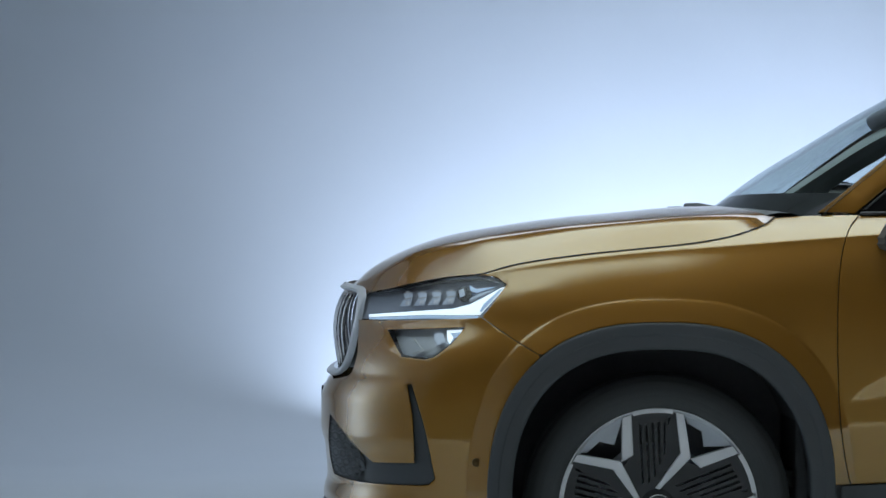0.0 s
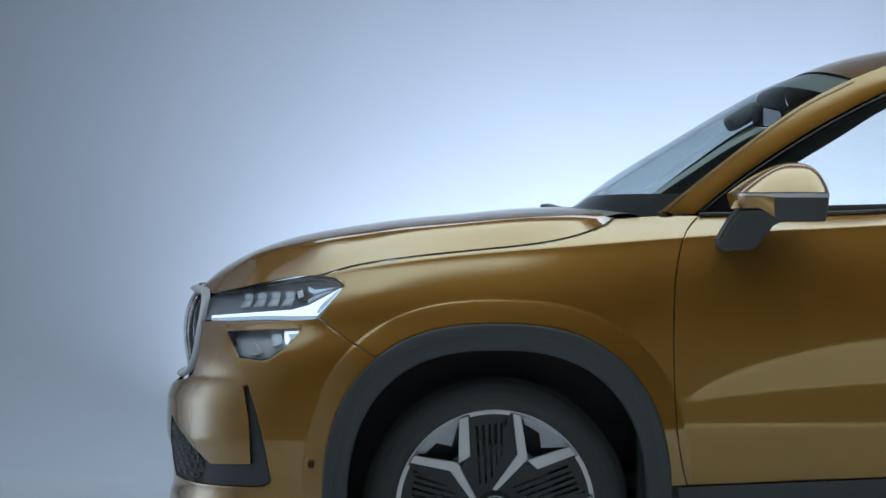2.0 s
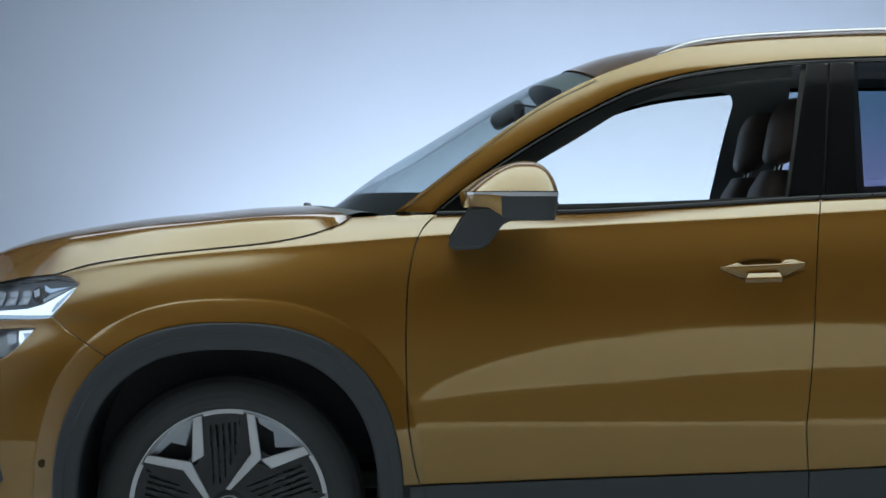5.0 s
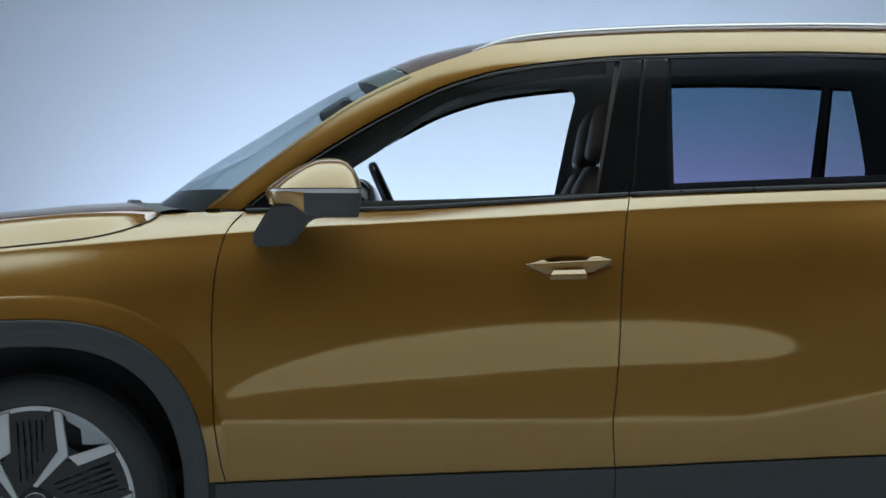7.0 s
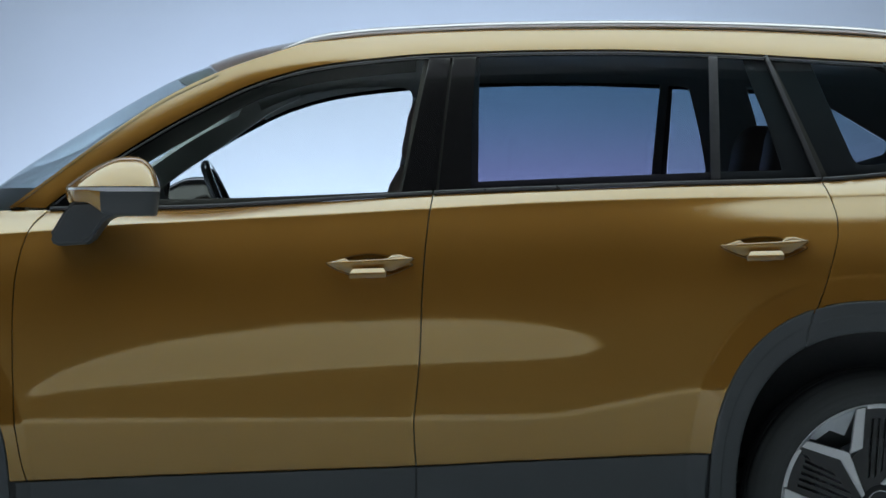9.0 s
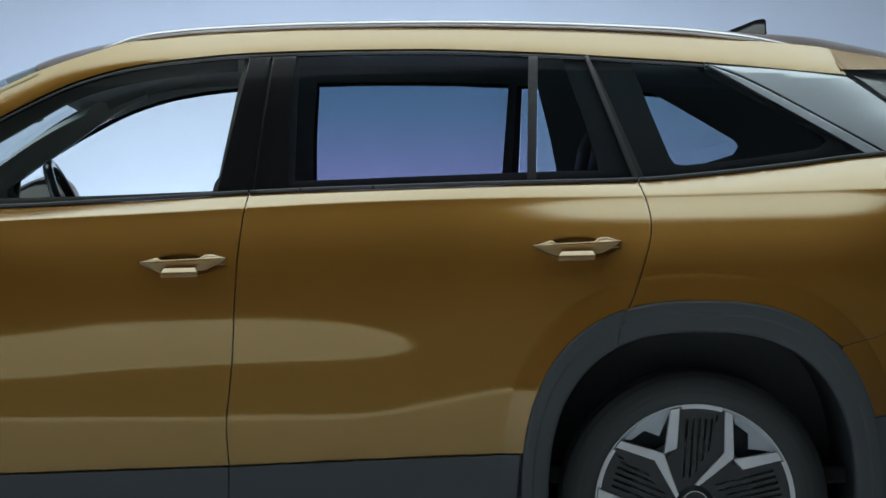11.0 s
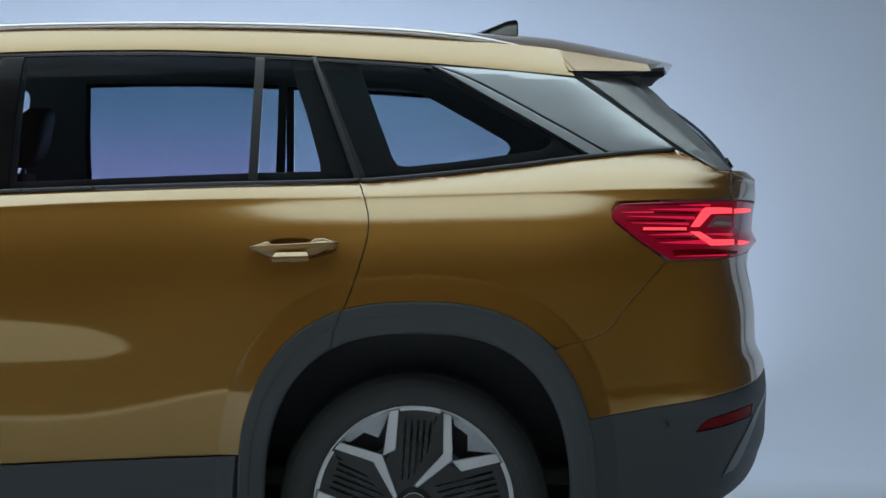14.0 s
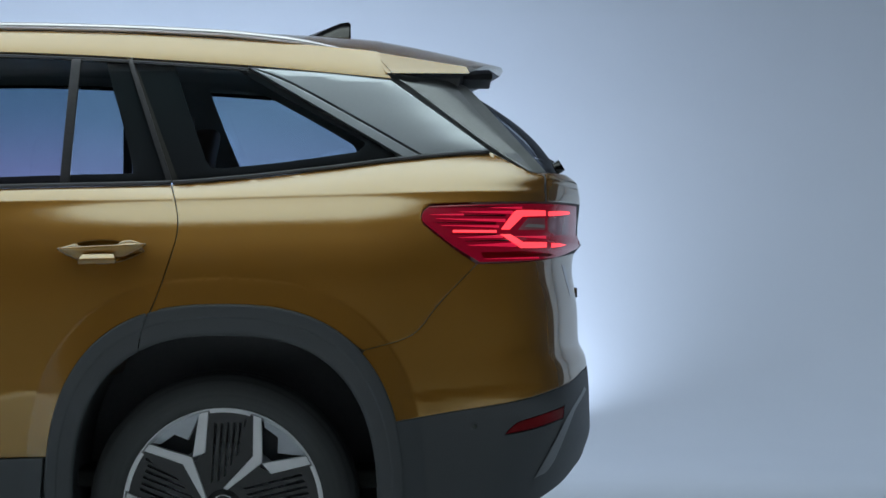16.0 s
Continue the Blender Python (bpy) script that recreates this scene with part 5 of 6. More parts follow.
FOG_O = loop([(-0.728, 0.834), (-0.623, 0.838), (-0.519, 0.844)], [(-0.519, 0.844), (-0.553, 0.802), (-0.60, 0.765)], [(-0.60, 0.765), (-0.625, 0.759), (-0.688, 0.765)], [(-0.688, 0.765), (-0.728, 0.834)])
FOG_BOWL = simple("grey_lamp_bowl", (0.42, 0.45, 0.48), (0.50, 0.53, 0.56), 0.3, 0.4, 60)
fogs = panel("lower_headlight", FOG_O, FOG_BOWL, car, "lower lamp unit in the bumper", off=-0.028, gap=0.001)
for i, b in enumerate(fogs):
    side = (-1,) if i == 0 else (1,)

    def bit(name, pts, mat, off, label="", depth=0.006, b=b, side=side):
        o = pts if len(pts) > 14 else loop(*[[p, q] for p, q in zip(pts, pts[1:] + pts[:1])])
        return panel(name, o, mat, b, label, off=off, gap=0, depth=depth, step=0.012, sides=side)
    def draw(name, pts, mat, off, label="", bit=bit):
        return bit(name, [(-0.925 + a * 0.000546, 1.024 - c * 0.000546) for a, c in pts], mat, off, label)
    draw("light_blade", [(658, 346), (748, 340), (738, 352), (676, 358), (690, 380), (672, 412), (662, 390)], WHITE_GLOW, -0.012, "lit white corner blade")
    draw("light_guide", [(680, 360), (732, 354), (712, 378), (694, 382)], BLUE_GLOW, -0.013)
    draw("lamp_facet", [(592, 352), (640, 350), (650, 400), (610, 420), (596, 384)], CRYSTAL, -0.016)
    draw("lamp_facet", [(484, 384), (500, 392), (546, 440), (540, 444)], AMBER_CLEAR, -0.014)
    draw("lamp_facet", [(486, 458), (545, 438), (548, 446), (495, 464)], AMBER_CLEAR, -0.014)
    draw("dark_wing", [(352, 350), (392, 350), (444, 470), (430, 470), (386, 400)], BLACK_GLOSS, -0.006, "black lamp wing")
    draw("gold_edge", [(366, 384), (384, 398), (432, 470), (418, 474), (396, 448)], PAINT, -0.002, "gold lamp edge")
    draw("lamp_frame", [(436, 462), (484, 474), (596, 474), (606, 482), (590, 488), (482, 488), (436, 474)], BLACK_GLOSS, -0.004, "black lamp frame")
    for ob in bit("lamp_lens", inset(FOG_O, 0.001), LENS, -0.001, "clear lamp lens", 0.003):
        ob.visible_shadow = False

# ---- grille ----
def front_x(y, z):
    """Where the nose stands at a half width y."""
    w = 0.90
    f = float(XF(z))
    return 0.25 - (0.25 - f) * (1 - min(0.999, abs(y) / w) ** 3.4) ** (1 / 3.4)


FRAME = [(0.0, 0.958), (0.25, 0.958), (0.48, 0.954), (0.578, 0.942), (0.606, 0.90), (0.598, 0.84), (0.565, 0.765), (0.505, 0.712), (0.43, 0.692), (0.2, 0.690), (0.0, 0.690)]
ring = spline(FRAME, 0.02)
ring = [(y, z) for y, z in ring] + [(-y, z) for y, z in ring[::-1][1:-1]]


def frame_point(u, v, w=0.021):
    i = int(round(u * len(ring))) % len(ring)
    y, z = ring[i]
    s = 1 - w * v / 0.45 if v <= 1 else 1 - w / 0.45
    yy, zz = y * s, 0.83 + (z - 0.83) * (1 - (w / 0.14) * min(v, 1))
    bulge = 0.014 * math.sin(math.pi * min(v, 1)) + 0.006
    return (front_x(yy, zz) - bulge + (0.04 if v > 1 else 0), yy, zz)


grille = grid_part("grille", len(ring), 7, lambda u, v: frame_point(u, v * 1.0), SILVER, car, "silver-framed grille with vertical double slats", close_u=True)
grid_part("grille_inner_wall", len(ring), 2, lambda u, v: frame_point(u, 1.0 if v == 0 else 1.01), BLACK_GLOSS, grille, "black grille wall", close_u=True)
grid_part("grille_back", 24, 12, lambda u, v: (front_x((2 * u - 1) * 0.48, 0.72 + 0.23 * v) + 0.045, (2 * u - 1) * 0.48, 0.715 + 0.23 * v), BLACK, grille, "black grille back")
for k in range(-8, 9):
    y = k * 0.057
    if k == 0:
        continue
    top = float(np.interp(abs(y), [0, 0.42, 0.5], [0.944, 0.938, 0.91]))
    low = float(np.interp(abs(y), [0, 0.36, 0.45, 0.5], [0.714, 0.716, 0.745, 0.80]))
    for d in (-0.009, 0.009):
        pts = [(front_x(y, z) - 0.002 + 0.012 * abs((z - 0.83) / 0.12) ** 2, y + d, z) for z in np.linspace(low, top, 9)]
        tube("grille_slat", pts, 0.0055, BLACK_GLOSS if d > 0 else CHROME, grille, sides=6, flat_y=1.0)
part("bonnet_badge", rounded_box((0.012, 0.075, 0.010), 0.003, Matrix.Translation((-0.872, 0, 0.952)) @ Matrix.Rotation(radians(-35), 4, "Y")), CHROME, car, "chrome round badge")
part("number_plate", rounded_box((0.012, 0.52, 0.11), 0.004, Matrix.Translation((-0.928, 0, 0.600))), BLACK_GLOSS, car, "blank dark number plate")
# honeycomb lower intake beside the corner trim
comb = panel("lower_intake", loop([(-0.893, 0.60), (-0.862, 0.558), (-0.80, 0.50), (-0.785, 0.455)], [(-0.785, 0.455), (-0.84, 0.432), (-0.895, 0.435)], [(-0.895, 0.435), (-0.905, 0.52), (-0.893, 0.60)]), BLACK, car, "black honeycomb lower intake", off=-0.012, gap=0)
for i, c in enumerate(comb):
    for ix in range(6):
        for iz in range(7):
            x, z = -0.895 + 0.021 * ix + (0.010 if iz % 2 else 0), 0.445 + 0.0235 * iz
            if z > 0.56 - (x + 0.86) * 0.9 or x < float(XF(z)) + 0.012 or x > -0.795:
                continue
            hexa = [(x + 0.0115 * math.cos(a), z + 0.0125 * math.sin(a)) for a in np.linspace(0.52, 0.52 + 2 * math.pi, 7)[:-1]]
            holes = [[(x + 0.007 * math.cos(a), z + 0.008 * math.sin(a)) for a in np.linspace(0.52, 0.52 + 2 * math.pi, 7)[:-1]]]
            panel("intake_cell", hexa, CLADDING, c, off=-0.002, gap=0, depth=0.010, step=0, holes=holes, sides=(-1,) if i == 0 else (1,), round_edge=0)
SENSOR = simple("bronze_sensor_paint", (0.10, 0.055, 0.012), (0.13, 0.07, 0.016), 0.4, 0.5, 300)
for sgn, (x, z), mat in ((-1, (-0.487, 0.487), PAINT), (-1, (3.462, 0.583), CLADDING)):
    p = on_side(x, z, 0.009 if x > 0 else 0.003)
    sensor = lathe("parking_sensor", [(0.0115, 0.006), (0.0110, -0.001), (0.0100, -0.002), (0.0088, -0.0012), (0.0082, 0.0), (0.0078, -0.0010), (0.0001, -0.0016)], mat if x > 0 else SENSOR, car, "round parking sensor", 24)
    sensor.matrix_world = Matrix.Translation(p)
    eye = lathe("sensor_eye", [(0.0070, 0.0), (0.0060, -0.0022), (0.0001, -0.0026)], CABIN if x > 0 else SENSOR, sensor, "", 20)

# ---- tail lamps ----
TL = loop([(3.319, 1.142), (3.326, 1.157), (3.342, 1.168)], [(3.342, 1.168), (3.464, 1.173), (3.65, 1.177), (3.755, 1.176)], [(3.755, 1.176), (3.760, 1.13), (3.757, 1.10)], [(3.757, 1.10), (3.768, 1.075), (3.765, 1.055)],
          [(3.765, 1.055), (3.70, 1.033), (3.617, 1.022), (3.475, 1.016)], [(3.475, 1.016), (3.405, 1.059), (3.329, 1.118)], [(3.329, 1.118), (3.318, 1.130), (3.319, 1.142)])
tails = panel("tail_lamp", TL, RED, car, "lit red wraparound tail lamp", off=0.004, gap=0.0015)


def tl(a, b):
    """Lamp drawing coordinates to side view."""
    return (3.279 + a * 0.000509, 1.2196 - b * 0.000509)


for i, b in enumerate(tails):
    side = (-1,) if i == 0 else (1,)

    def bit(name, pts, mat, off, label="", b=b, side=side):
        q = [tl(*p) for p in pts]
        return panel(name, loop(*[[m, n] for m, n in zip(q, q[1:] + q[:1])], step=0.01), mat, b, label, off=off, gap=0, depth=0.004, step=0.012, sides=side, round_edge=0.2)
    bit("light_hook", [(495, 225), (565, 132), (582, 122), (660, 121), (738, 122), (740, 150), (660, 153), (612, 156), (542, 225)], RED_GLOW, 0.0070, "lit red light hook")
    bit("light_hook", [(490, 250), (545, 250), (612, 290), (680, 290), (742, 290), (742, 318), (680, 321), (600, 322)], RED_GLOW, 0.0070, "lit red light hook")
    bit("hook_end", [(754, 126), (830, 121), (885, 122), (888, 134), (830, 144), (754, 151)], RED_GLOW, 0.0060, "lit red hook end")
    bit("hook_end", [(768, 294), (820, 297), (862, 303), (820, 314), (768, 319)], RED_GLOW, 0.0060, "lit red hook end")
    bit("light_line", [(243, 229), (472, 229), (472, 242), (243, 242)], RED_GLOW, 0.0064, "lit red light line")
    for x0, y0, x1, y1, h in ((150, 170, 520, 178, 8), (172, 205, 486, 210, 6), (270, 134, 560, 134, 8), (264, 269, 505, 262, 8), (318, 309, 575, 304, 12), (430, 110, 610, 110, 6), (120, 150, 300, 148, 5), (560, 262, 740, 264, 8), (400, 380, 700, 372, 4)):
        bit("light_feather", [(x0, y0 - 1), (x1, y1 - h), (x1, y1 + h), (x0, y0 + 1)], RED_SOFT, 0.0058)
    for x0, y0, x1, y1, h in ((140, 190, 470, 193, 4), (230, 152, 520, 152, 4), (225, 250, 470, 249, 4), (300, 288, 540, 282, 4), (120, 110, 560, 104, 4)):
        bit("dark_rib", [(x0, y0 - 1), (x1, y1 - h), (x1, y1 + h), (x0, y0 + 1)], BLACK_GLOSS, 0.0056)
    bit("clear_insert", [(586, 226), (640, 164), (735, 163), (735, 224)], PINK_CLEAR, 0.0060, "clear pinkish lamp section")
    bit("insert_streak", [(640, 194), (735, 198), (735, 214), (620, 211)], AMBER_CLEAR, 0.0072)
    bit("clear_section", [(750, 160), (830, 152), (880, 146), (880, 225), (860, 262), (790, 252), (750, 228)], PINK_CLEAR, 0.0050, "clear pinkish lamp section")
    bit("lower_window", [(392, 345), (770, 336), (770, 366), (404, 376)], RED_DARK, 0.0055)
panel("plate_recess", loop([(3.705, 1.010), (3.716, 1.008)], [(3.716, 1.008), (3.728, 0.965), (3.738, 0.925)], [(3.738, 0.925), (3.731, 0.925)], [(3.731, 0.925), (3.718, 0.965), (3.705, 1.010)], step=0.008), BLACK_GLOSS, car, "dark edge of the tailgate's plate recess", off=0.003, gap=0, depth=0.006, step=0.01)
for k in range(5):
    part("tailgate_letter", rounded_box((0.006, 0.028, 0.03), 0.002, Matrix.Translation((float(XR(0.925)) + 0.001, -0.13 + 0.065 * k, 0.925))), CHROME, car, "chrome tailgate letter bar")

# ---- mirrors ----
def mirror_cap(u, v, sgn):
    """Cap of a door mirror: a peaked dome, its ridge set back towards the glass."""
    a = 2 * math.pi * u
    c, s = math.cos(a), math.sin(a)
    h = 1 - (1 - v) ** 1.5
    r = (1 - v)
    cx = 0.762 + 0.030 * h
    rx = (0.113 * r ** 0.60) if c > 0 else (0.136 * r ** 0.80)
    sg = lambda q, p: math.copysign(abs(q) ** p, q)
    x = cx + rx * sg(c, 0.55)
    y = 1.0 - 0.012 * h + 0.095 * r ** 0.72 * sg(s, 0.6)
    return (x + 0.18 * (y - 1.0), sgn * y, 1.207 + 0.081 * h)


for sgn in (-1, 1):
    cap = grid_part("door_mirror", 25, 18, lambda u, v: mirror_cap(-0.02 + 0.54 * u, v, sgn), PAINT, car, "gold-capped door mirror on a dark grey foot", flip=sgn > 0)
    grid_part("inner_shell", 25, 18, lambda u, v: mirror_cap(0.52 + 0.46 * u, v, sgn), BLACK_GLOSS, cap, "dark grey inner mirror shell", flip=sgn > 0)
    # the whole mirror is swept back towards its outer end
    sweep = Matrix(((1, 0.18 * sgn, 0, -0.192), (0, 1, 0, 0), (0, 0, 1, 0), (0, 0, 0, 1)))
    T = sweep @ Matrix.Translation((0, -1.095 if sgn < 0 else 0.915, 0))
    def bowl(u, v, sgn=sgn, grow=1.0, z0=1.206, z1=None):
        """Lower half of the mirror: the cap's plan carried down and drawn in towards its floor."""
        a = 2 * math.pi * u
        c, q = math.cos(a), math.sin(a)
        sg = lambda m, p: math.copysign(abs(m) ** p, m)
        low = z1 if z1 is not None else 1.131 + 0.034 * float(smooth(0.0, -0.5, c))
        k = min(v, 0.8) / 0.8
        r = (1 - 0.07 * k * k - (0.10 * (v - 0.8) / 0.2 if v > 0.8 else 0)) * grow if v < 1 else 0.001
        y = 1.0 + 0.095 * r * sg(q, 0.6)
        return (0.762 + (0.113 if c > 0 else 0.136) * r * sg(c, 0.55) + 0.18 * (y - 1.0), sgn * y, z0 + (low - z0) * min(1.0, k + (0.03 if v > 0.8 else 0)))
    grid_part("mirror_chin", 22, 12, lambda u, v: bowl(0.275 + 0.45 * u, v), PAINT, cap, "gold lower mirror edge", flip=sgn < 0)
    grid_part("mirror_housing", 30, 12, lambda u, v: bowl(0.725 + 0.55 * u, v), CLADDING, cap, "dark grey mirror housing", flip=sgn < 0)
    grid_part("indicator", 24, 3, lambda u, v: bowl(0.03 + 0.40 * u, 0.12 * v, grow=1.012, z0=1.204), ALLOY, cap, "clear indicator strip", flip=sgn < 0)
    plate("mirror_foot", [(0.648, 1.168), (0.70, 1.170), (0.80, 1.164), (0.815, 1.136), (0.752, 1.128), (0.735, 1.118), (0.698, 1.068), (0.680, 1.056), (0.612, 1.052), (0.598, 1.058), (0.588, 1.078), (0.622, 1.135)], [], 0.13, Matrix.Translation((0, -1.035 if sgn < 0 else 0.905, 0)), CLADDING, cap, "dark grey mirror foot", bevel=0.009, segs=3)
    part("mirror_glass", rounded_box((0.006, 0.13, 0.06), 0.002, sweep @ Matrix.Translation((0.846, sgn * 1.0, 1.172))), MIRROR, cap, "mirror glass")

# ---- door handles ----
for cx, cz, name in ((1.430, 1.000, "front"), (2.476, 1.045, "rear")):
    for sgn in (-1, 1):
        y0 = float(H(cx, cz))

        def grip(u, v, cx=cx, cz=cz, sgn=sgn, y0=y0):
            # a straight bar with raised ends over a face that leans in towards its foot
            x = cx - 0.118 + 0.236 * u
            k = min(1.0, u / 0.24, (1 - u) / 0.24)
            e = math.sin(math.pi * u) ** 0.4
            zr = cz + 0.011 + 0.012 * (u - 0.5)
            notch = float(smooth(0.20, 0.27, u) * (1 - smooth(0.68, 0.74, u)))
            top, low = 0.014 * min(1.0, u / 0.22, (1 - u) / 0.16) * (1 - 0.70 * notch), 0.026 * k + 0.003
            prof = [(-0.006, zr + top), (0.020 * e, zr + top * 0.9), (0.044 * e, zr + 0.0022), (0.046 * e, zr), (0.0455 * e, zr - 0.004 * k), (0.038 * e, zr - low), (-0.012, zr - low)]
            d, z = prof[int(round(v * 6))]
            return (x, sgn * (y0 + d + 0.002), z)
        h = grid_part("door_handle", 40, 7, grip, PAINT, car, "gold door handle", flip=sgn > 0)
        plate("handle_tab", [(cx - 0.056, cz - 0.033), (cx + 0.046, cz - 0.029), (cx + 0.040, cz - 0.008), (cx - 0.046, cz - 0.011)], [], 0.02,
              Matrix.Translation((0, -(y0 + 0.046) if sgn < 0 else y0 + 0.026, cz)) @ Matrix.Rotation(radians(-45 if sgn < 0 else 45), 4, "X") @ Matrix.Translation((0, 0, -cz)), PAINT, h, bevel=0.003)

# ---- cabin ----
HOLE_F = loop([(0.735, 1.192), (0.70, 1.235), (0.75, 1.296), (0.816, 1.346)], [(0.816, 1.346), (0.937, 1.438), (1.068, 1.512), (1.218, 1.553), (1.349, 1.567), (1.46, 1.570)], [(1.46, 1.570), (1.515, 1.560), (1.526, 1.530)], [(1.526, 1.530), (1.498, 1.403), (1.460, 1.205)],
              [(1.460, 1.205), (1.1, 1.196), (0.735, 1.192)])
HOLE_R = loop([(1.712, 1.581), (2.05, 1.583), (2.335, 1.580)], [(2.335, 1.580), (2.314, 1.245)], [(2.314, 1.245), (1.690, 1.232)], [(1.690, 1.232), (1.694, 1.40), (1.712, 1.581)])
HOLE_Q = loop([(2.362, 1.573), (2.40, 1.572), (2.430, 1.563)], [(2.430, 1.563), (2.47, 1.42), (2.496, 1.304)], [(2.496, 1.304), (2.488, 1.262)], [(2.488, 1.262), (2.345, 1.255)], [(2.345, 1.255), (2.362, 1.573)])
HOLE_D = loop([(2.614, 1.571), (2.70, 1.568), (2.760, 1.562), (2.812, 1.545)], [(2.812, 1.545), (2.95, 1.470), (3.081, 1.396)], [(3.081, 1.396), (3.092, 1.378), (3.075, 1.350)], [(3.075, 1.350), (2.90, 1.300), (2.745, 1.263)],
              [(2.745, 1.263), (2.725, 1.275), (2.710, 1.31)], [(2.710, 1.31), (2.661, 1.437), (2.614, 1.571)])
# openings in the printed black glass borders on the camera's side, larger than the inner trim's
RIM_F = loop([(0.74, 1.175), (0.69, 1.21), (0.75, 1.28), (0.82, 1.335)], [(0.82, 1.335), (0.964, 1.418), (1.119, 1.490), (1.274, 1.533), (1.429, 1.555), (1.572, 1.566)], [(1.572, 1.566), (1.507, 1.198)], [(1.507, 1.198), (1.1, 1.182), (0.74, 1.175)])
RIM_R = loop([(1.726, 1.577), (2.05, 1.580), (2.40, 1.571), (2.45, 1.566)], [(2.45, 1.566), (2.474, 1.484), (2.505, 1.392), (2.538, 1.275)], [(2.538, 1.275), (2.540, 1.254)], [(2.540, 1.254), (2.30, 1.247), (1.720, 1.224)], [(1.720, 1.224), (1.722, 1.40), (1.726, 1.577)])
RIM_D = loop([(2.60, 1.560), (2.70, 1.556), (2.80, 1.548)], [(2.80, 1.548), (2.90, 1.490), (3.16, 1.345)], [(3.16, 1.345), (3.165, 1.335), (3.14, 1.315)], [(3.14, 1.315), (2.95, 1.287), (2.78, 1.268)],
             [(2.78, 1.268), (2.748, 1.272), (2.735, 1.290)], [(2.735, 1.290), (2.690, 1.41), (2.638, 1.555)])
xs = np.linspace(0.62, 3.18, 60)
outline = loop([(x, min(float(Z_ROOF(x)) - 0.012, float(Z_DLO(x)) + 0.03)) for x in xs], [(3.18, 1.53), (3.40, 1.32), (3.40, 0.8)], [(3.40, 0.8), (0.55, 0.8)], [(0.55, 0.8), (0.55, 1.12), (0.62, 1.19)])
panel("door_trim", outline, CABIN_MID, car, "grey-green inner door and pillar trim", holes=[HOLE_F, HOLE_R, HOLE_Q, HOLE_D], off=-0.075, gap=0, depth=0.008, step=0.03, sides=(1,))
rim_outline = loop([(x, float(Z_DLO(x)) - 0.004) for x in np.linspace(0.60, 2.84, 60)], [(2.84, 1.55), (3.26, 1.30)], [(x, float(ZB(x)) + 0.004) for x in np.linspace(3.26, 0.60, 50)])
panel("glass_border", rim_outline, FRIT, car, "black printed border and seal of the side windows", holes=[RIM_F, RIM_R, RIM_D], off=-0.014, gap=0, depth=0.006, step=0.03, sides=(-1,))


def headliner(u, v):
    s = 2 * v - 1
    x = 0.98 + 0.06 * abs(s) ** 2 + 2.16 * u
    k = float(smooth(0.86, 1.0, abs(s)))
    ze = (float(Z_ROOF(x)) - 0.03) * (1 - k) + (float(Z_DLO(x)) - 0.004) * k
    y = float(H(x, ze)) - 0.03
    return (x, s * y, ze + 0.012 * (1 - s * s))


grid_part("headliner", 30, 33, headliner, CABIN_MID, car, "dark grey headliner")
# one trim in two colours: near side painted as shaded, far side as lit
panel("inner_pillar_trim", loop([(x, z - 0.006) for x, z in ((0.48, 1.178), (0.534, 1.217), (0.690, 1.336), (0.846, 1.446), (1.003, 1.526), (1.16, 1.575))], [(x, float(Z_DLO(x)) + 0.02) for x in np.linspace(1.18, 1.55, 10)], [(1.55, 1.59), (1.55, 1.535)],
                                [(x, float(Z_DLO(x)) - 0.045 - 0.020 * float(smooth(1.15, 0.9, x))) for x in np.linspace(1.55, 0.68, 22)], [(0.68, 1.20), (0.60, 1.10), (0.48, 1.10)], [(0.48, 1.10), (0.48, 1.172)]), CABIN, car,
      "inner pillar trim, coloured dark for its shaded side", off=-0.050, gap=0, depth=0.02, step=0.03, sides=(-1,))
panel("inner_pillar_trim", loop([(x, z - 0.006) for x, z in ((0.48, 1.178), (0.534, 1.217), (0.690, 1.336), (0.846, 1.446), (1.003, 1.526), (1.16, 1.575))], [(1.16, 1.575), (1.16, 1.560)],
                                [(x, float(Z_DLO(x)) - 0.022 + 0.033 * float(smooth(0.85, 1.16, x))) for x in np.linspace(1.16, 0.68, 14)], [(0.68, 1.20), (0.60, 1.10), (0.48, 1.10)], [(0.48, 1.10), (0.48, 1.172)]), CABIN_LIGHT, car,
      "inner pillar trim, coloured light grey for its lit side", off=-0.082, gap=0, depth=0.02, step=0.03, sides=(1,))
# pillar covers that lie under the windscreen's edges, in the lightened trim colour
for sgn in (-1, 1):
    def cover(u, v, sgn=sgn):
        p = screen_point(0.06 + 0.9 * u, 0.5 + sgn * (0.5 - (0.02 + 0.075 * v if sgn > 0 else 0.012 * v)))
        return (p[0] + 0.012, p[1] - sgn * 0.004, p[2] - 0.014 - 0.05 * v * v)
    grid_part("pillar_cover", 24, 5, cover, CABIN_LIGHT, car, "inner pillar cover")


def dash(u, v):
    s = 2 * v - 1
    prof = [(0.30, 1.10), (0.36, 1.145), (0.48, 1.155), (0.62, 1.150), (0.72, 1.13), (0.76, 1.08), (0.76, 0.85)]
    x, z = line_at(prof, u)
    return (x + 0.05 * abs(s) ** 3, s * 0.74, z - 0.02 * abs(s) ** 3)


grid_part("dashboard", 24, 15, dash, CABIN, car, "dark dashboard")
part("cabin_floor", rounded_box((3.0, 1.4, 0.05), 0.01, Matrix.Translation((1.8, 0, 0.42))), CABIN, car, "dark cabin floor")
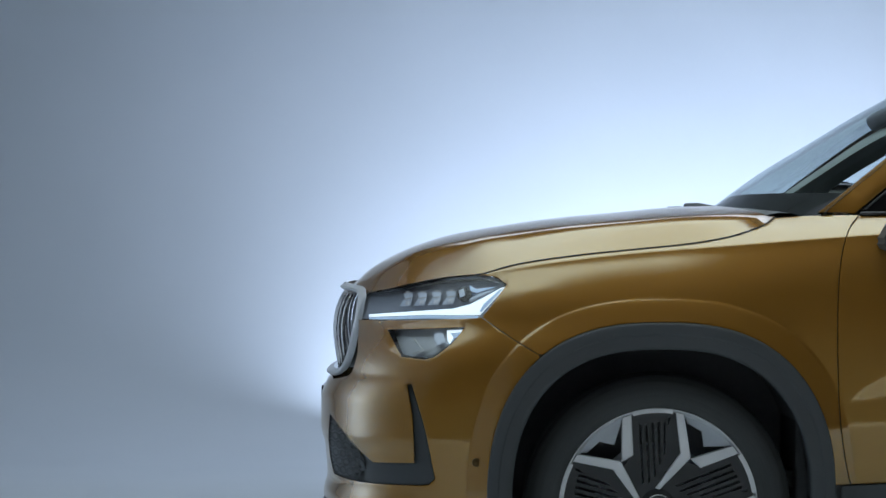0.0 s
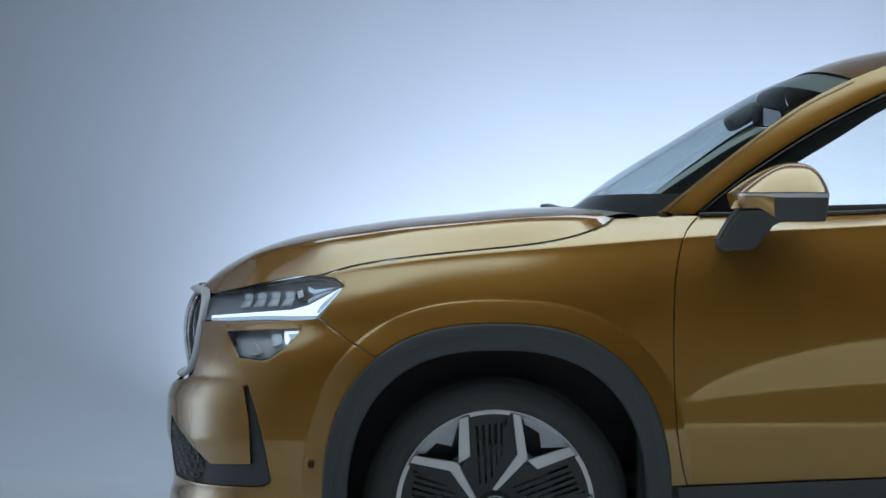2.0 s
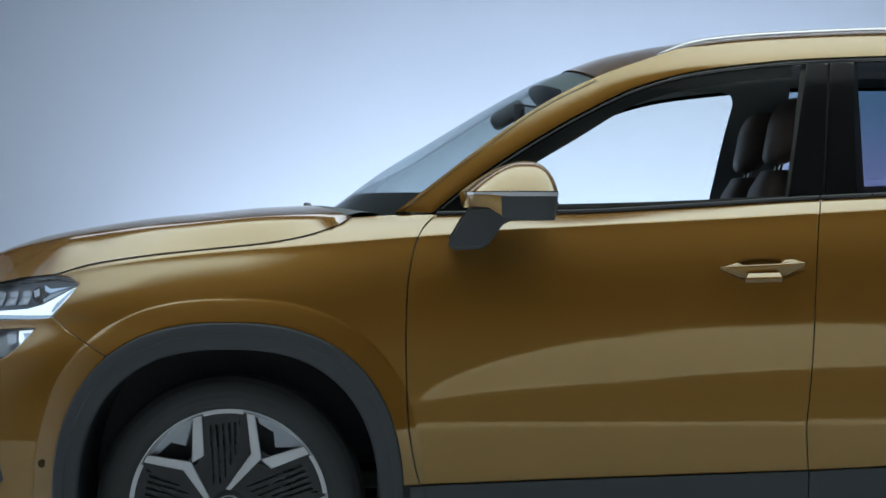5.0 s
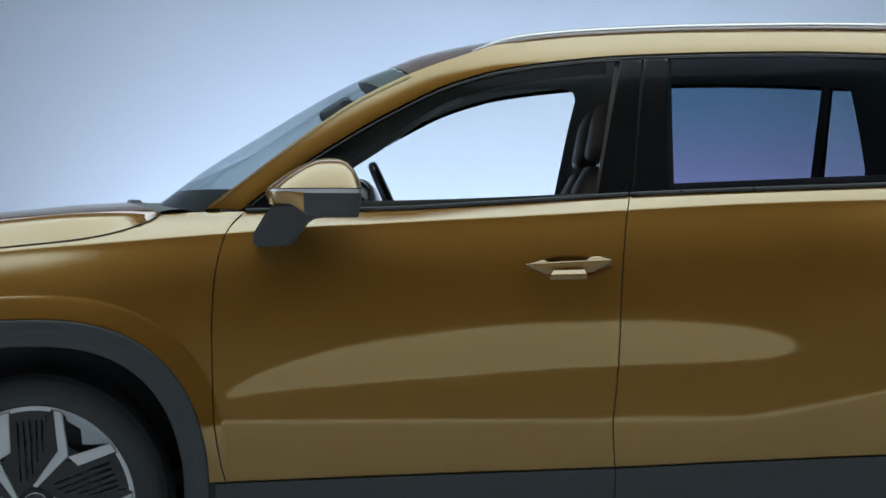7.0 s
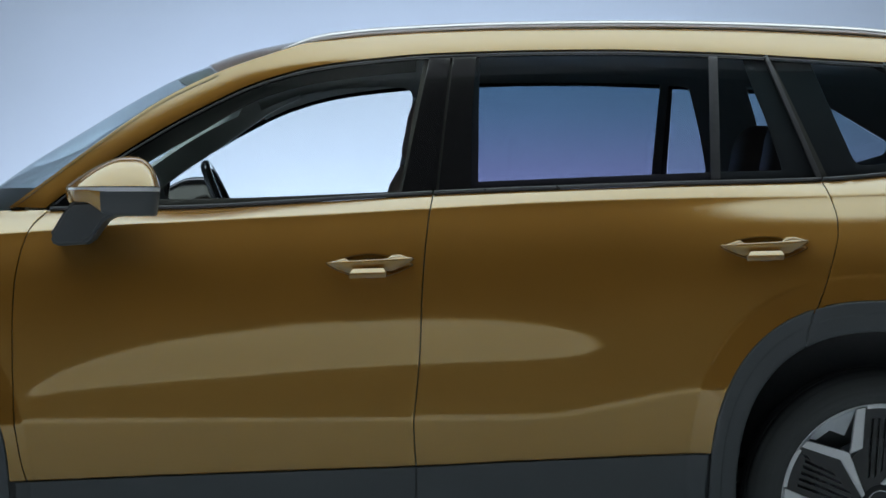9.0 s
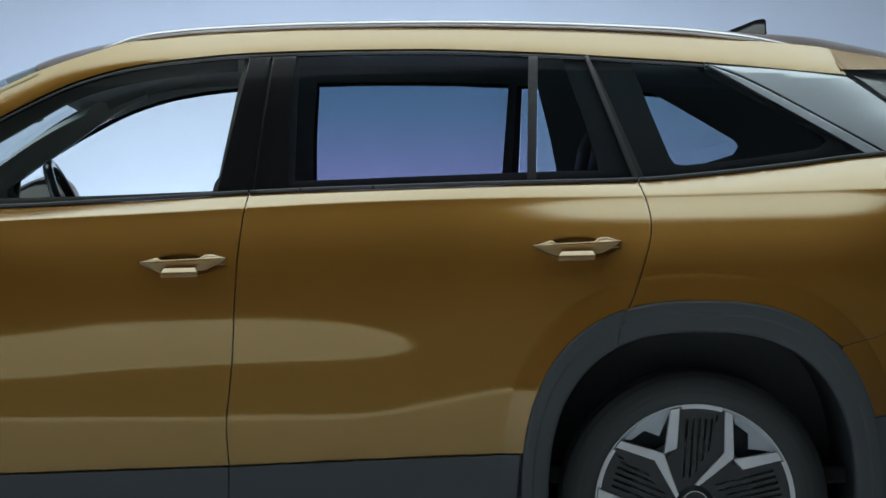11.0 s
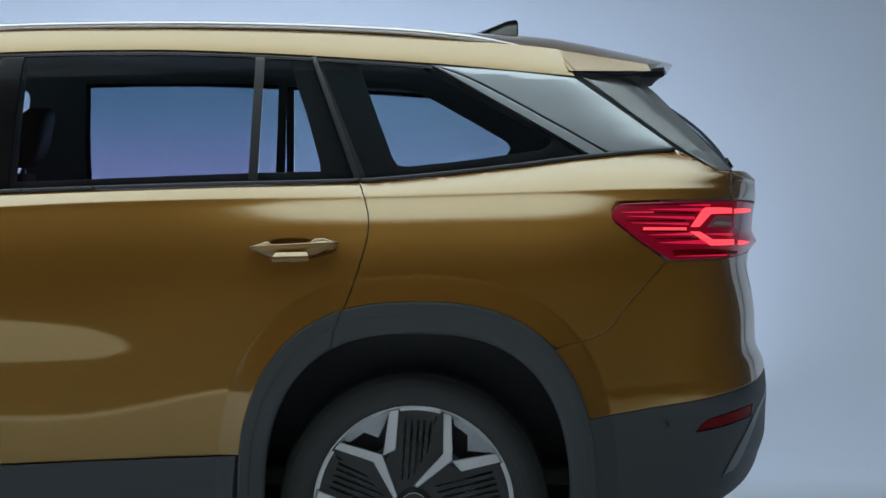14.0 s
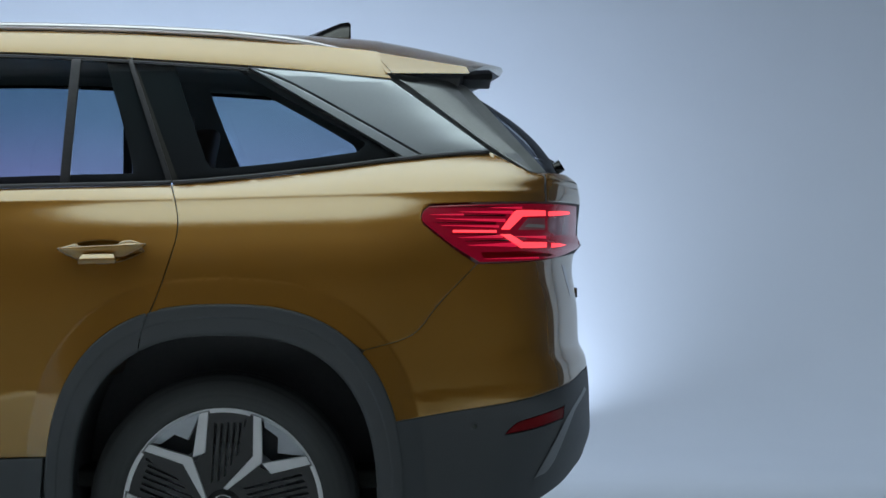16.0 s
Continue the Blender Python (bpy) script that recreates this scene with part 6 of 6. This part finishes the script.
part("front_bulkhead", rounded_box((0.05, 1.5, 0.75), 0.01, Matrix.Translation((0.42, 0, 0.72))), BLACK, car, "black front bulkhead")


def seat(x, y, w, tall=1.0):
    base = part("seat", rounded_box((0.50, w, 0.16), 0.05, Matrix.Translation((x - 0.22, y, 0.72))), SEAT, car, "brown leather seat", flat=False)

    def back(u, v):
        a = 2 * math.pi * u
        z = 0.70 + 0.58 * tall * v
        cx = x + 0.02 + 0.16 * v
        k = 0.75 + 0.25 * math.sin(math.pi * min(1, 0.25 + 0.9 * v)) if v < 1 else 0.5
        c, s = math.cos(a), math.sin(a)
        return (cx + 0.065 * k * math.copysign(abs(c) ** 0.6, c), y + 0.5 * w * k * math.copysign(abs(s) ** 0.5, s), z)
    grid_part("backrest", 28, 12, back, SEAT, base, close_u=True)
    top = 0.70 + 0.58 * tall

    def head(u, v):
        a, e = 2 * math.pi * u, math.pi * (v - 0.5)
        c, s, ce, se = math.cos(a), math.sin(a), math.cos(e) ** 0.5, math.sin(e)
        sg = lambda q, p: math.copysign(abs(q) ** p, q)
        return (x + 0.215 + 0.052 * sg(c, 0.7) * ce + 0.03 * se, y + 0.135 * sg(s, 0.6) * ce, top + 0.115 + 0.095 * sg(se, 0.7))
    grid_part("headrest", 24, 14, head, SEAT, base, close_u=True)
    for d in (-0.05, 0.05):
        tube("headrest_post", [(x + 0.18, y + d, top - 0.03), (x + 0.205, y + d, top + 0.06)], 0.006, CHROME, base, sides=6)
    return base


for y in (-0.38, 0.38):
    seat(1.355, y, 0.50)
for y in (-0.42, 0.42):
    seat(2.385, y, 0.52, 0.90)
def steering_wheel():
    """Leather rim, three spokes and a hub, tilted towards the driver."""
    m = Matrix.Translation((0.945, 0.38, 1.145)) @ Matrix.Rotation(radians(-24), 4, "Y")

    def rim(u, v):
        a, b = 2 * math.pi * u, 2 * math.pi * v
        r = 0.180 + 0.015 * math.cos(b)
        return tuple(m @ Vector((0.016 * math.sin(b), r * math.sin(a), r * math.cos(a))))
    w = grid_part("steering_wheel", 48, 11, rim, BLACK_GLOSS, car, "black leather steering wheel", close_u=True)
    part("wheel_hub", rounded_box((0.05, 0.15, 0.12), 0.02, m @ Matrix.Translation((-0.02, 0, 0))), CABIN, w, flat=False)
    for a in (90, 180, 270):
        part("wheel_spoke", rounded_box((0.018, 0.034, 0.12), 0.006, m @ Matrix.Rotation(radians(a), 4, "X") @ Matrix.Translation((-0.008, 0, 0.115))), CABIN, w, flat=False)


steering_wheel()
rear_view = part("cabin_mirror", rounded_box((0.03, 0.24, 0.065), 0.012, Matrix.Translation((0.842, -0.02, 1.458)) @ Matrix.Rotation(radians(-21), 4, "Z")), BLACK_GLOSS, car, "black cabin mirror", flat=False)
part("mirror_face", rounded_box((0.004, 0.22, 0.052), 0.0015, Matrix.Translation((0.859, -0.02, 1.457)) @ Matrix.Rotation(radians(-21), 4, "Z")), MIRROR, rear_view)
part("sensor_pod", rounded_box((0.11, 0.15, 0.05), 0.018, Matrix.Translation((0.775, 0.0, 1.462)) @ Matrix.Rotation(radians(-30), 4, "Y")), BLACK, car, "black camera pod behind the windscreen", flat=False)

# ---- cowl and wipers ----
def cowl(u, v):
    s = 2 * v - 1
    x = 0.130 + 0.125 * u + 0.17 * abs(s) ** 2.2
    return (x, s * 0.74, 1.174 + 0.013 * math.sin(math.pi * u) - 0.030 * abs(s) ** 2.2)


grid_part("cowl", 6, 31, cowl, BLACK, car, "black cowl below the windscreen")
for k, y in enumerate((-0.50, 0.10)):
    tube("wiper_arm", [(0.20 + 0.02 * k, y, 1.172), (0.175, y + 0.25, 1.186), (0.168, y + 0.55, 1.190)], 0.008, BLACK, car, "black windscreen wiper", sides=6)
